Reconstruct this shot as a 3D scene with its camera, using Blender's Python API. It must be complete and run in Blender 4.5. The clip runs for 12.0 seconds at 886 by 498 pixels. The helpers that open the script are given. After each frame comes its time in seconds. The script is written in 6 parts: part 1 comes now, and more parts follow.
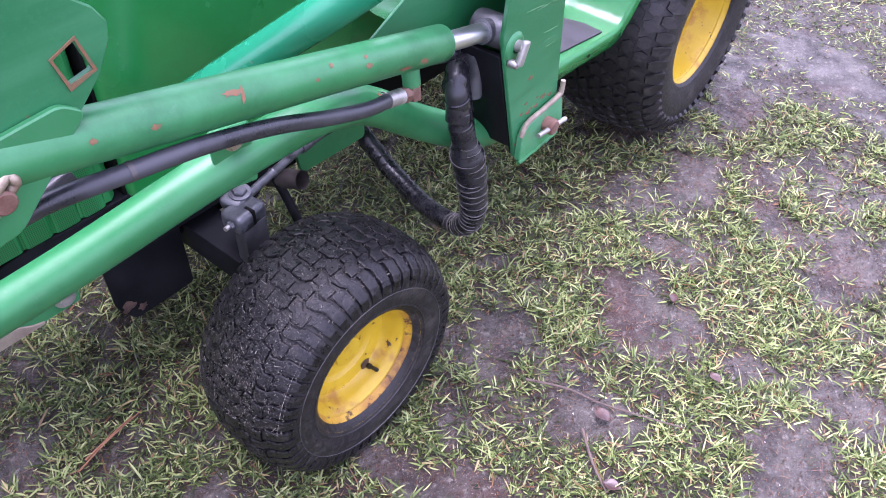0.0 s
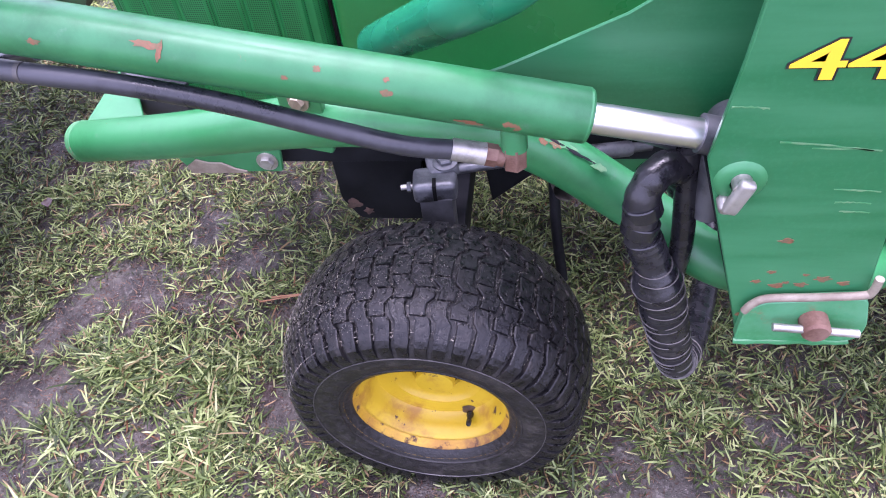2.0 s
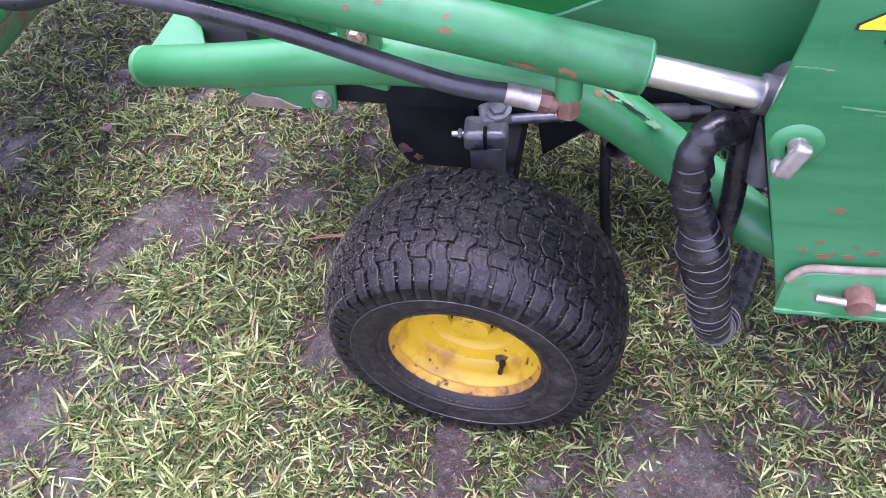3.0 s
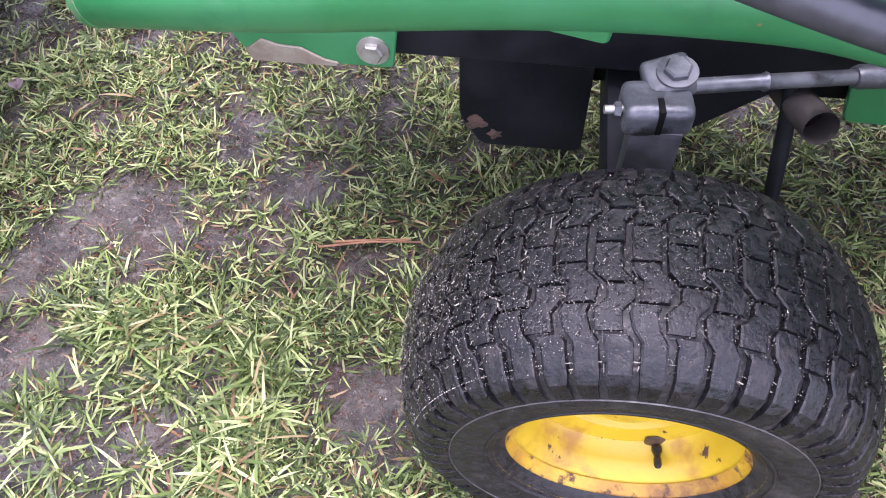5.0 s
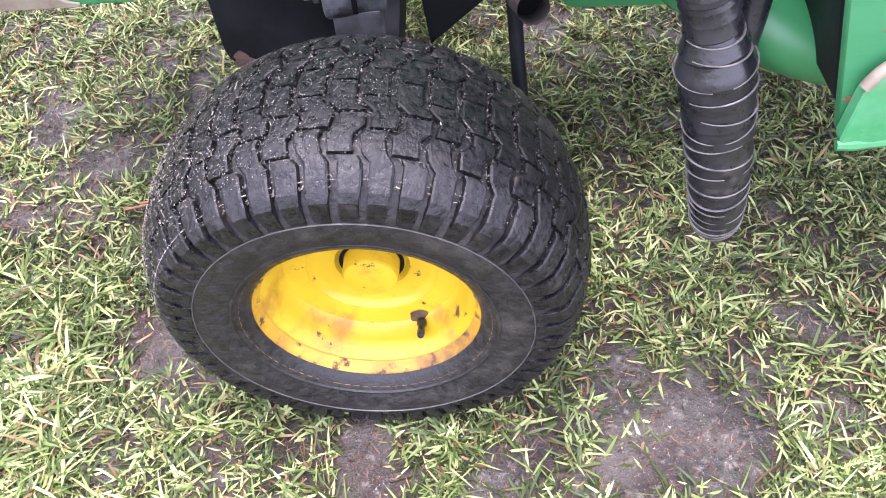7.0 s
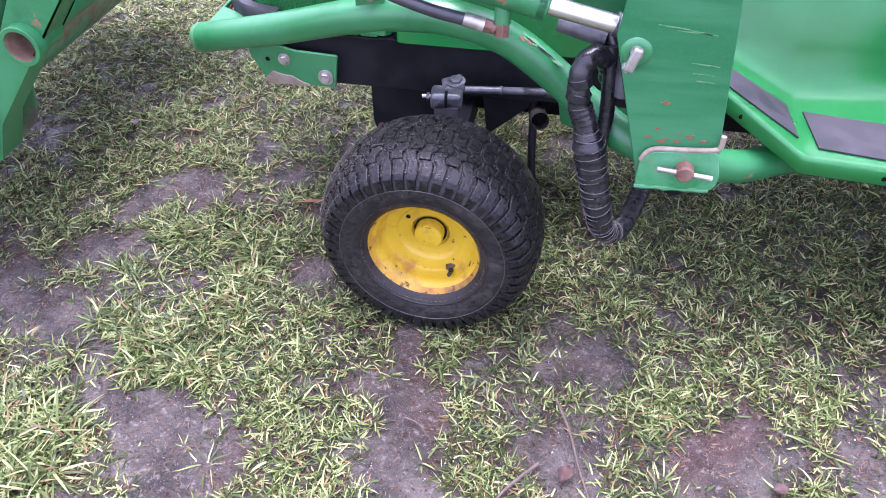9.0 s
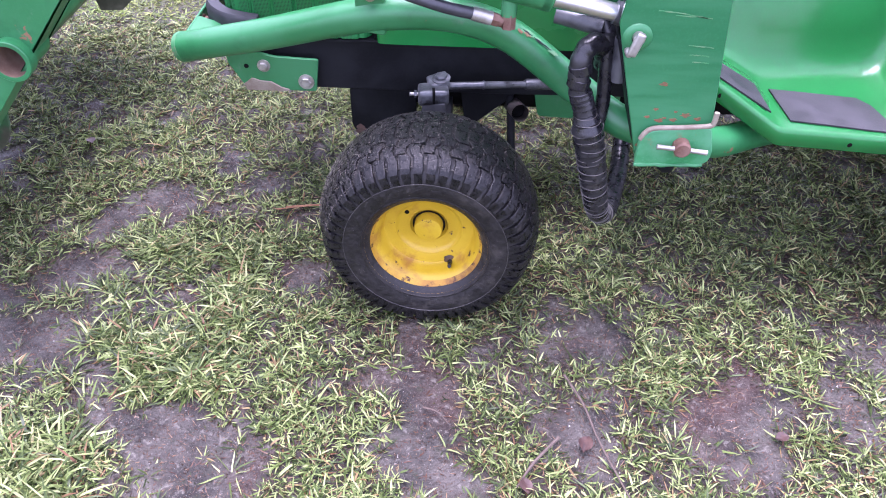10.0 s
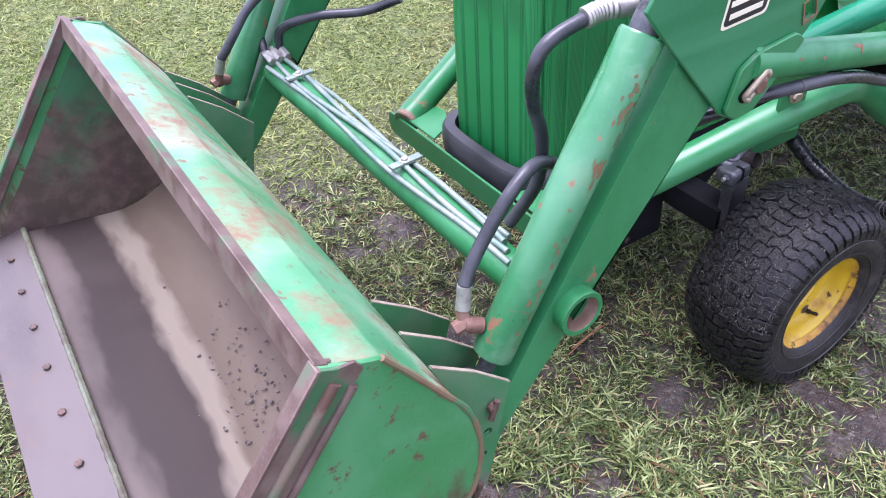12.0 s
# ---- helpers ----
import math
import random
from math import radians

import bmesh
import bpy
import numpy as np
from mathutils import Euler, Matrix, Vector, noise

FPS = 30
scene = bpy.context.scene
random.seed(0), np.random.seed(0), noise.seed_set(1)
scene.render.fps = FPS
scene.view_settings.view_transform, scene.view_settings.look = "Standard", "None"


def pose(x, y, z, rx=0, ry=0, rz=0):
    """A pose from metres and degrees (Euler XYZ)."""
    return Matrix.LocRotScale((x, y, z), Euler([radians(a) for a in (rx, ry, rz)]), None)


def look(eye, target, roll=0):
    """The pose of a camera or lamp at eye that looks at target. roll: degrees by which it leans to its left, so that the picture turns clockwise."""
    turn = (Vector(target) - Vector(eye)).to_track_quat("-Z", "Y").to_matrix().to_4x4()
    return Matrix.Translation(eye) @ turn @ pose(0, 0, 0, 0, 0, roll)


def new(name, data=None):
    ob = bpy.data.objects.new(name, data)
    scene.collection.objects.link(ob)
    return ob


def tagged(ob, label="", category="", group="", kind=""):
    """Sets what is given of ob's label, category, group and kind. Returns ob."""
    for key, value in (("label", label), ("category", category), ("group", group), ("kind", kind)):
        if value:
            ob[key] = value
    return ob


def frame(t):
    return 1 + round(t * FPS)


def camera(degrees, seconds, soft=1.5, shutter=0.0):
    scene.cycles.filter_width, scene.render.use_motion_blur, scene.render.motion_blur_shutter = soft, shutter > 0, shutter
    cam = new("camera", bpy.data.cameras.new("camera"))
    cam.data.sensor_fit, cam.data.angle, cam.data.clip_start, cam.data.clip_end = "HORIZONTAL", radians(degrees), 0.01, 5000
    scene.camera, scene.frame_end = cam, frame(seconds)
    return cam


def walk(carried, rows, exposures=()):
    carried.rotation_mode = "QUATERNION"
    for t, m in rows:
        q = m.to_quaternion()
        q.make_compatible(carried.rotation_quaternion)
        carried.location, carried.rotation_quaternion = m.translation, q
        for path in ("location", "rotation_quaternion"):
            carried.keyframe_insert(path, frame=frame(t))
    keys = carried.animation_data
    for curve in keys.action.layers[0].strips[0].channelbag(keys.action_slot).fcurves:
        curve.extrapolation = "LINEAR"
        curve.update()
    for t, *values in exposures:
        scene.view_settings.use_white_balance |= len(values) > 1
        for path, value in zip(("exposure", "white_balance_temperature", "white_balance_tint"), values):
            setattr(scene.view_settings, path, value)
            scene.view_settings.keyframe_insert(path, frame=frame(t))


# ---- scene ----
cam = camera(59.7, 12.0, 1.0)
METRES, EYE, TILT, LEAN, TURN = 4.4, 1.2806, -44.904, -3.217, -50.706
ROWS = [
    (0.0, 0.0, 0.0, 0.0, 0.0, 0.0, -0.0),
    (0.5, 0.0492, 0.0394, 0.0168, 13.97, -2.58, -11.27),
    (1.0, 0.0683, 0.0641, 0.0315, 27.46, -8.05, -19.74),
    (1.5, 0.0793, 0.0922, 0.0597, 40.21, -14.5, -25.71),
    (2.0, 0.0986, 0.1129, 0.0791, 51.37, -21.18, -29.5),
    (2.5, 0.1029, 0.1119, 0.0771, 56.97, -25.92, -32.34),
    (4.5, 0.0683, 0.1141, 0.0692, 55.12, -28.71, -33.82),
    (5.0, 0.0057, 0.1423, 0.0286, 50.21, -27.39, -34.29),
    (5.5, 0.0032, 0.1765, 0.0209, 46.8, -25.96, -33.28),
    (6.0, 0.0117, 0.1845, 0.0306, 43.61, -23.87, -31.45),
    (6.5, 0.0297, 0.1881, 0.0317, 42.11, -21.57, -28.88),
    (8.5, 0.1929, 0.0671, 0.0308, 51.44, -16.13, -33.37),
    (9.0, 0.21, 0.0619, 0.0381, 53.84, -16.05, -36.38),
    (9.5, 0.2143, 0.0628, 0.0418, 51.06, -14.14, -36.28),
    (10.0, 0.1976, 0.0311, 0.0088, 44.61, -10.03, -33.66),
    (10.5, 0.15, -0.002, -0.0172, 38.86, -6.72, -28.81),
    (11.0, 0.0748, -0.0374, -0.032, 32.57, -3.56, -23.1),
    (11.5, 0.0011, -0.0867, -0.0626, 24.76, 0.01, -16.44),
    (12.0, -0.0982, -0.1063, -0.0701, 16.23, 3.75, -8.36),
]
walk(cam, [(t, pose(0, 0, 0, 2) @ pose(-0.5685, -0.5436, EYE, TILT, LEAN, TURN) @ pose(METRES * x, METRES * y, METRES * z, 90 + pitch, roll, yaw)) for t, x, y, z, yaw, pitch, roll in ROWS], [(0.0, 1.98, 5500, 42), (2.0, 2.12, 5550, 43), (4.5, 2.15, 5600, 40), (5.0, 2.42, 5750, 34), (5.4, 2.80, 5900, 31), (6.6, 2.98, 5950, 30), (8.4, 2.15, 5500, 40), (10.6, 2.12, 5450, 42), (12.0, 1.66, 5550, 33)])

# ---------------------------------------------------------------- sky and light
SUN_EL, SUN_AZ = radians(81), radians(-25)
world = bpy.data.worlds.new("overcast_sky")
scene.world = world
world.use_nodes = True
wn, wl = world.node_tree.nodes, world.node_tree.links
sky = wn.new("ShaderNodeTexSky")
sky.sky_type = 'NISHITA'
sky.sun_disc = False
sky.sun_elevation, sky.sun_rotation = SUN_EL, SUN_AZ
sky.air_density, sky.dust_density, sky.ozone_density = 1.0, 8.0, 1.0
wn["Background"].inputs["Strength"].default_value = 0.165
# an even cloud layer over the clear sky
cloud = wn.new("ShaderNodeMix")
cloud.data_type = 'RGBA'
cloud.inputs[0].default_value = 0.6
cloud.inputs[7].default_value = (5.6, 5.7, 5.9, 1)
wl.new(sky.outputs[0], cloud.inputs[6])
wl.new(cloud.outputs[2], wn["Background"].inputs["Color"])
sun = new("sun", bpy.data.lights.new("sun", 'SUN'))
sun.data.energy, sun.data.angle, sun.data.color = 1.5, radians(38), (1.0, 0.985, 0.95)
sun.matrix_world = look((math.sin(SUN_AZ) * 5, math.cos(SUN_AZ) * 5, 5 * math.tan(SUN_EL)), (0, 0, 0))

# ---------------------------------------------------------------- materials


def mix_node(nt, fac, a, b):
    m = nt.nodes.new("ShaderNodeMix")
    m.data_type = 'RGBA'
    for socket, v in ((m.inputs[0], fac), (m.inputs[6], a), (m.inputs[7], b)):
        if hasattr(v, "default_value"):
            nt.links.new(v, socket)
        elif isinstance(v, tuple):
            socket.default_value = (*v, 1)
        else:
            socket.default_value = v
    return m.outputs[2]


def noise_node(nt, coord, scale, detail=4.0, rough=0.55, stretch=None):
    n = nt.nodes.new("ShaderNodeTexNoise")
    n.inputs["Scale"].default_value, n.inputs["Detail"].default_value, n.inputs["Roughness"].default_value = scale, detail, rough
    if stretch:
        mp = nt.nodes.new("ShaderNodeMapping")
        mp.inputs["Scale"].default_value = stretch
        nt.links.new(coord, mp.inputs["Vector"])
        coord = mp.outputs[0]
    nt.links.new(coord, n.inputs["Vector"])
    return n.outputs["Fac"]


def ramp_node(nt, value, lo, hi, a=0.0, b=1.0):
    r = nt.nodes.new("ShaderNodeMapRange")
    r.interpolation_type = 'SMOOTHSTEP'
    for i, v in enumerate((lo, hi, a, b)):
        r.inputs[i + 1].default_value = v
    nt.links.new(value, r.inputs[0])
    return r.outputs[0]


def bump_node(nt, height, strength, distance, normal=None):
    b = nt.nodes.new("ShaderNodeBump")
    b.inputs["Strength"].default_value, b.inputs["Distance"].default_value = strength, distance
    nt.links.new(height, b.inputs["Height"])
    if normal:
        nt.links.new(normal, b.inputs["Normal"])
    return b.outputs[0]


def shifted(nt):
    """Places in metres, moved by a random step for each object so that alike pieces differ."""
    co = nt.nodes.new("ShaderNodeTexCoord").outputs["Object"]
    k = nt.nodes.new("ShaderNodeVectorMath")
    k.operation = 'MULTIPLY_ADD'
    nt.links.new(nt.nodes.new("ShaderNodeObjectInfo").outputs["Random"], k.inputs[0])
    k.inputs[1].default_value = (31.0, 17.0, 23.0)
    nt.links.new(co, k.inputs[2])
    return k.outputs[0]


def surface(name, base, other, rough=(0.35, 0.55), metal=0.0, scale=9.0, fine=180.0, bump=0.15, wear=None, grime=None, specks=None, coat=0.0, stretch=None):
    """Two-scale painted, metal or rubber surface. wear, grime, specks: (colour, scale, low, high, roughness)."""
    m = bpy.data.materials.new(name)
    m.use_nodes = True
    nt = m.node_tree
    p = nt.nodes["Principled BSDF"]
    co = shifted(nt)
    big = noise_node(nt, co, scale, 5.0, 0.6, stretch)
    small = noise_node(nt, co, fine, 3.0, 0.6)
    col = mix_node(nt, ramp_node(nt, big, 0.35, 0.68), base, other)
    col = mix_node(nt, ramp_node(nt, small, 0.45, 0.75, 0.0, 0.35), col, other)
    rg = ramp_node(nt, big, 0.3, 0.7, rough[0], rough[1])
    for layer in (grime, wear, specks):
        if layer:
            c, s, lo, hi, lr = layer
            k = ramp_node(nt, noise_node(nt, co, s, 8.0, 0.66), lo, hi)
            col = mix_node(nt, k, col, c)
            mr = nt.nodes.new("ShaderNodeMix")
            nt.links.new(k, mr.inputs[0])
            nt.links.new(rg, mr.inputs[2])
            mr.inputs[3].default_value = lr
            rg = mr.outputs[0]
    nt.links.new(col, p.inputs["Base Color"])
    nt.links.new(rg, p.inputs["Roughness"])
    p.inputs["Metallic"].default_value = metal
    p.inputs["Coat Weight"].default_value = coat
    p.inputs["Coat Roughness"].default_value = 0.25
    n1 = bump_node(nt, big, bump * 0.6, 0.004)
    nt.links.new(bump_node(nt, small, bump, 0.0006, n1), p.inputs["Normal"])
    return m


RUST = (0.26, 0.095, 0.045)
PRIMER = (0.21, 0.105, 0.055)
loader_green = surface("loader_green_paint", (0.017, 0.152, 0.046), (0.030, 0.184, 0.066), (0.32, 0.46), scale=6, fine=260, bump=0.10,
                       wear=(PRIMER, 19.0, 0.665, 0.69, 0.7), grime=((0.010, 0.110, 0.034), 7.0, 0.50, 0.72, 0.5), specks=((0.065, 0.175, 0.090), 31.0, 0.60, 0.74, 0.5), coat=0.10)
mast_green = surface("scuffed_green_paint", (0.010, 0.128, 0.042), (0.030, 0.178, 0.070), (0.30, 0.48), scale=4, fine=220, bump=0.12,
                     wear=(RUST, 14.0, 0.68, 0.71, 0.75), stretch=(0.6, 1.0, 5.0), grime=((0.11, 0.170, 0.080), 9.0, 0.64, 0.76, 0.55), coat=0.12)
worn_green = surface("worn_green_paint", (0.01344, 0.1848, 0.05208), (0.084, 0.2856, 0.1428), (0.32, 0.5), scale=7, fine=200, bump=0.16,
                     wear=(PRIMER, 6.5, 0.585, 0.655, 0.7), grime=((0.252, 0.2016, 0.1428), 2.6, 0.60, 0.80, 0.7), coat=0.15)
scraped_green = surface("scraped_green_paint", (0.02184, 0.1554, 0.05376), (0.0546, 0.2016, 0.0924), (0.25, 0.42), scale=7, fine=200, bump=0.14, wear=(PRIMER, 30.0, 0.61, 0.67, 0.7), grime=((0.084, 0.2184, 0.1092), 14.0, 0.52, 0.70, 0.5), coat=0.25)
# paler green: the sky's light on the bucket top is in the colour
pale_lit_green = surface("sky_lit_green_paint", (0.0425, 0.2048, 0.08308), (0.1043, 0.2821, 0.1445), (0.32, 0.5), scale=4, fine=200, bump=0.14,
                         wear=((0.185, 0.098, 0.055), 8.0, 0.455, 0.66, 0.7), grime=((0.2856, 0.3192, 0.2268), 3.2, 0.46, 0.72, 0.6), specks=((0.1428, 0.0756, 0.0504), 26.0, 0.575, 0.67, 0.7), coat=0.1)
fender_green = surface("fender_green_paint", (0.01344, 0.2394, 0.04872), (0.01848, 0.2646, 0.06048), (0.16, 0.24), scale=4, fine=300, bump=0.04, coat=1.0)
hood_green = surface("hood_green_paint", (0.00672, 0.1722, 0.0336), (0.01008, 0.1932, 0.042), (0.20, 0.30), scale=4, fine=300, bump=0.04, coat=0.4)
teal_green = surface("bluish_green_paint", (0.00672, 0.1764, 0.084), (0.01008, 0.21, 0.1008), (0.22, 0.34), scale=6, fine=240, bump=0.08, wear=(PRIMER, 14, 0.70, 0.73, 0.7), coat=0.3)
bare_edge = surface("bare_worn_edge", (0.26, 0.23, 0.17), (0.17, 0.13, 0.095), (0.5, 0.7), scale=30, fine=300, bump=0.3)
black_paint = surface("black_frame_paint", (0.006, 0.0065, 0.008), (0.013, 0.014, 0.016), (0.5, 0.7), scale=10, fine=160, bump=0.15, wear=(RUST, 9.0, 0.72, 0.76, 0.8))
grey_metal = surface("greasy_grey_casting", (0.065, 0.068, 0.074), (0.135, 0.14, 0.15), (0.35, 0.6), 0.55, scale=30, fine=260, bump=0.35, grime=((0.02, 0.02, 0.02), 18.0, 0.56, 0.7, 0.6))
zinc = surface("dull_zinc_plating", (0.30, 0.29, 0.265), (0.46, 0.445, 0.41), (0.34, 0.55), 0.75, scale=40, fine=300, bump=0.2, wear=((0.30, 0.17, 0.10), 22.0, 0.60, 0.68, 0.7))
chrome = surface("wiped_chrome_rod", (0.72, 0.72, 0.73), (0.60, 0.60, 0.61), (0.30, 0.44), 1.0, scale=12, fine=300, bump=0.05)
rust_metal = surface("rusted_fitting", (0.115, 0.055, 0.037), (0.21, 0.125, 0.092), (0.6, 0.8), 0.2, scale=40, fine=280, bump=0.4)
hose_rubber = surface("scuffed_hose_rubber", (0.011, 0.012, 0.015), (0.042, 0.043, 0.050), (0.22, 0.48), scale=16, fine=240, bump=0.2)
tape_black = surface("black_vinyl_tape", (0.008, 0.008, 0.010), (0.020, 0.020, 0.023), (0.20, 0.40), scale=40, fine=260, bump=0.35, grime=((0.06, 0.055, 0.05), 14.0, 0.60, 0.75, 0.6))
tyre_rubber = surface("wet_muddy_rubber", (0.008, 0.0077, 0.008), (0.020, 0.0185, 0.018), (0.32, 0.62), scale=120, fine=330, bump=0.75,
                      grime=((0.042, 0.038, 0.034), 16.0, 0.52, 0.70, 0.5), specks=((0.28, 0.26, 0.23), 420.0, 0.675, 0.70, 0.6))
tread_rubber = surface("wet_black_tread_rubber", (0.004, 0.004, 0.0045), (0.012, 0.0115, 0.012), (0.20, 0.52), scale=130, fine=320, bump=0.9,
                       grime=((0.026, 0.023, 0.021), 26.0, 0.55, 0.70, 0.55), specks=((0.28, 0.26, 0.23), 420.0, 0.68, 0.70, 0.6))
rim_yellow = surface("chipped_yellow_paint", (0.47, 0.315, 0.006), (0.53, 0.365, 0.010), (0.34, 0.5), scale=12, fine=240, bump=0.12,
                     grime=((0.33, 0.165, 0.02), 13.0, 0.50, 0.70, 0.5), wear=((0.07, 0.035, 0.02), 40.0, 0.625, 0.665, 0.7), coat=0.05)
grease = surface("dark_grease", (0.035, 0.022, 0.016), (0.10, 0.055, 0.02), (0.35, 0.6), scale=60, fine=260, bump=0.3)
rim_edge = surface("rusty_yellow_rim_edge", (0.52, 0.33, 0.010), (0.34, 0.17, 0.018), (0.35, 0.6), scale=16, fine=260, bump=0.3, wear=((0.07, 0.033, 0.02), 34.0, 0.53, 0.63, 0.8), grime=((0.16, 0.07, 0.02), 9.0, 0.55, 0.70, 0.6))
rusted_strip = surface("brown_rusted_steel", (0.09, 0.0558, 0.045), (0.18, 0.1305, 0.108), (0.45, 0.7), 0.25, scale=16, fine=200, bump=0.35, grime=((0.045, 0.135, 0.0585), 8.0, 0.53, 0.66, 0.5))
scuffed_rib = surface("green_rib_rubbed_brown", (0.05, 0.12, 0.06), (0.15, 0.11, 0.08), (0.4, 0.65), 0.1, scale=12, fine=200, bump=0.3, wear=((0.09, 0.05, 0.035), 14.0, 0.50, 0.60, 0.7))
side_lip_rust = surface("rubbed_rusty_lip", (0.13, 0.115, 0.06), (0.15, 0.075, 0.045), (0.5, 0.7), scale=18, fine=240, bump=0.3, grime=((0.04, 0.14, 0.06), 9.0, 0.52, 0.62, 0.5))
pale_rust = surface("dusty_pale_rust", (0.17, 0.105, 0.07), (0.26, 0.18, 0.13), (0.6, 0.85), scale=30, fine=260, bump=0.3)
flaking_rust = surface("flaking_brown_rust", (0.045, 0.027, 0.020), (0.12, 0.072, 0.055), (0.6, 0.85), scale=60, fine=240, bump=0.6)
muddy_green = surface("mud_smeared_green_paint", (0.027, 0.153, 0.054), (0.09, 0.18, 0.09), (0.4, 0.6), scale=9, fine=200, bump=0.3, grime=((0.108, 0.117, 0.0855), 7.0, 0.56, 0.72, 0.7), wear=(RUST, 16.0, 0.64, 0.68, 0.8))
inner_green = surface("rust_stained_dark_green", (0.018, 0.117, 0.045), (0.045, 0.153, 0.0675), (0.4, 0.6), scale=6, fine=180, bump=0.2, wear=((0.09, 0.054, 0.0405), 8.0, 0.54, 0.66, 0.7), grime=((0.027, 0.045, 0.0315), 9.0, 0.56, 0.7, 0.6))
weld_pale = surface("worn_pale_weld", (0.13, 0.1456, 0.095), (0.065, 0.052, 0.035), (0.4, 0.6), 0.2, scale=14, fine=200, bump=0.4)
line_pale = surface("pale_painted_line", (0.25, 0.285, 0.255), (0.13, 0.20, 0.165), (0.3, 0.5), 0.3, scale=20, fine=240, bump=0.2)
keeper_brass = surface("tarnished_keeper", (0.34, 0.30, 0.22), (0.22, 0.16, 0.11), (0.4, 0.6), 0.6, scale=40, fine=300, bump=0.3)
edge_steel = surface("ground_cutting_edge_steel", (0.0648, 0.05393, 0.04994), (0.1037, 0.08672, 0.07931), (0.40, 0.58), 0.2, scale=5, fine=160, bump=0.12, grime=((0.1192, 0.08064, 0.06365), 6.0, 0.55, 0.75, 0.6), stretch=(1.0, 0.3, 1.0))
mat_black = surface("ribbed_black_foot_mat", (0.016, 0.015, 0.018), (0.034, 0.032, 0.037), (0.5, 0.75), scale=14, fine=420, bump=0.6)
tyre_rubber.node_tree.nodes["Principled BSDF"].inputs["Specular IOR Level"].default_value = 0.38
black_paint.node_tree.nodes["Principled BSDF"].inputs["Specular IOR Level"].default_value = 0.14
tread_rubber.node_tree.nodes["Principled BSDF"].inputs["Specular IOR Level"].default_value = 0.32
bumper_rubber = surface("matt_black_bumper", (0.020, 0.020, 0.024), (0.04, 0.04, 0.046), (0.4, 0.6), scale=10, fine=260, bump=0.2)
decal_yellow = surface("yellow_vinyl", (0.85, 0.56, 0.02), (0.80, 0.52, 0.02), (0.3, 0.4), scale=20, fine=200, bump=0.02)
decal_black = surface("black_vinyl", (0.012, 0.012, 0.012), (0.02, 0.02, 0.02), (0.3, 0.4), scale=20, fine=200, bump=0.02)
decal_white = surface("pale_vinyl", (0.72, 0.68, 0.52), (0.66, 0.6, 0.44), (0.35, 0.5), scale=20, fine=200, bump=0.02)
# near-black colour that carries the shade inside holes, gaps and the underside
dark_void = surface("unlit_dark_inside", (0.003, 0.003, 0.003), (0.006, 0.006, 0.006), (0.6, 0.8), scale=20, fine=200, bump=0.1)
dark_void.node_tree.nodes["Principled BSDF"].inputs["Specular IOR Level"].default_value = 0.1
twig_bark = surface("weathered_twig_bark", (0.075, 0.052, 0.040), (0.12, 0.090, 0.070), (0.7, 0.9), scale=60, fine=300, bump=0.4)
straw_orange = surface("orange_pine_straw", (0.19, 0.085, 0.035), (0.25, 0.125, 0.06), (0.6, 0.8), scale=60, fine=300, bump=0.2)
leaf_brown = surface("wet_dead_leaf", (0.05, 0.028, 0.025), (0.10, 0.055, 0.042), (0.3, 0.5), scale=40, fine=200, bump=0.4)


def bucket_inside():
    """Scraped steel, coloured in dark and pale bands along the bucket's width."""
    m = surface("scraped_wet_bucket_steel", (0.132, 0.1056, 0.084), (0.1782, 0.1472, 0.114), (0.48, 0.66), 0.05, scale=9, fine=150, bump=0.2,
                grime=((0.0924, 0.0608, 0.048), 7.0, 0.58, 0.80, 0.55))
    nt = m.node_tree
    p = nt.nodes["Principled BSDF"]
    co = nt.nodes.new("ShaderNodeTexCoord").outputs["Object"]
    sep = nt.nodes.new("ShaderNodeSeparateXYZ")
    nt.links.new(co, sep.inputs[0])
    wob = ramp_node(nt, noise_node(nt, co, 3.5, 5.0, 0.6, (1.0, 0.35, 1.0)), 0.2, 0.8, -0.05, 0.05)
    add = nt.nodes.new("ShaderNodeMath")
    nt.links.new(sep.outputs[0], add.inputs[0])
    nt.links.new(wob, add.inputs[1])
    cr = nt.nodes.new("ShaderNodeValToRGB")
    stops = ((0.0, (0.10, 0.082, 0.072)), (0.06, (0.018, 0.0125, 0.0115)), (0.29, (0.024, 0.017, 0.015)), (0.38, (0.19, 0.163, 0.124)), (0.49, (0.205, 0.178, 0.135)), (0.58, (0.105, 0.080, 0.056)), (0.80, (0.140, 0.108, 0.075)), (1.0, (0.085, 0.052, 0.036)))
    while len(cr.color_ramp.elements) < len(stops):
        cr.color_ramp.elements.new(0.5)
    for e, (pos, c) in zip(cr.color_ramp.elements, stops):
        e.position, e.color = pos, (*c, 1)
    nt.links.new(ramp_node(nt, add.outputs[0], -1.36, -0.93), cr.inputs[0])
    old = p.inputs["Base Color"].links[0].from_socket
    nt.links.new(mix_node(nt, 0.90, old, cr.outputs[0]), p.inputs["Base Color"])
    return m


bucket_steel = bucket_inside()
bucket_steel.node_tree.nodes["Principled BSDF"].inputs["Specular IOR Level"].default_value = 0.25


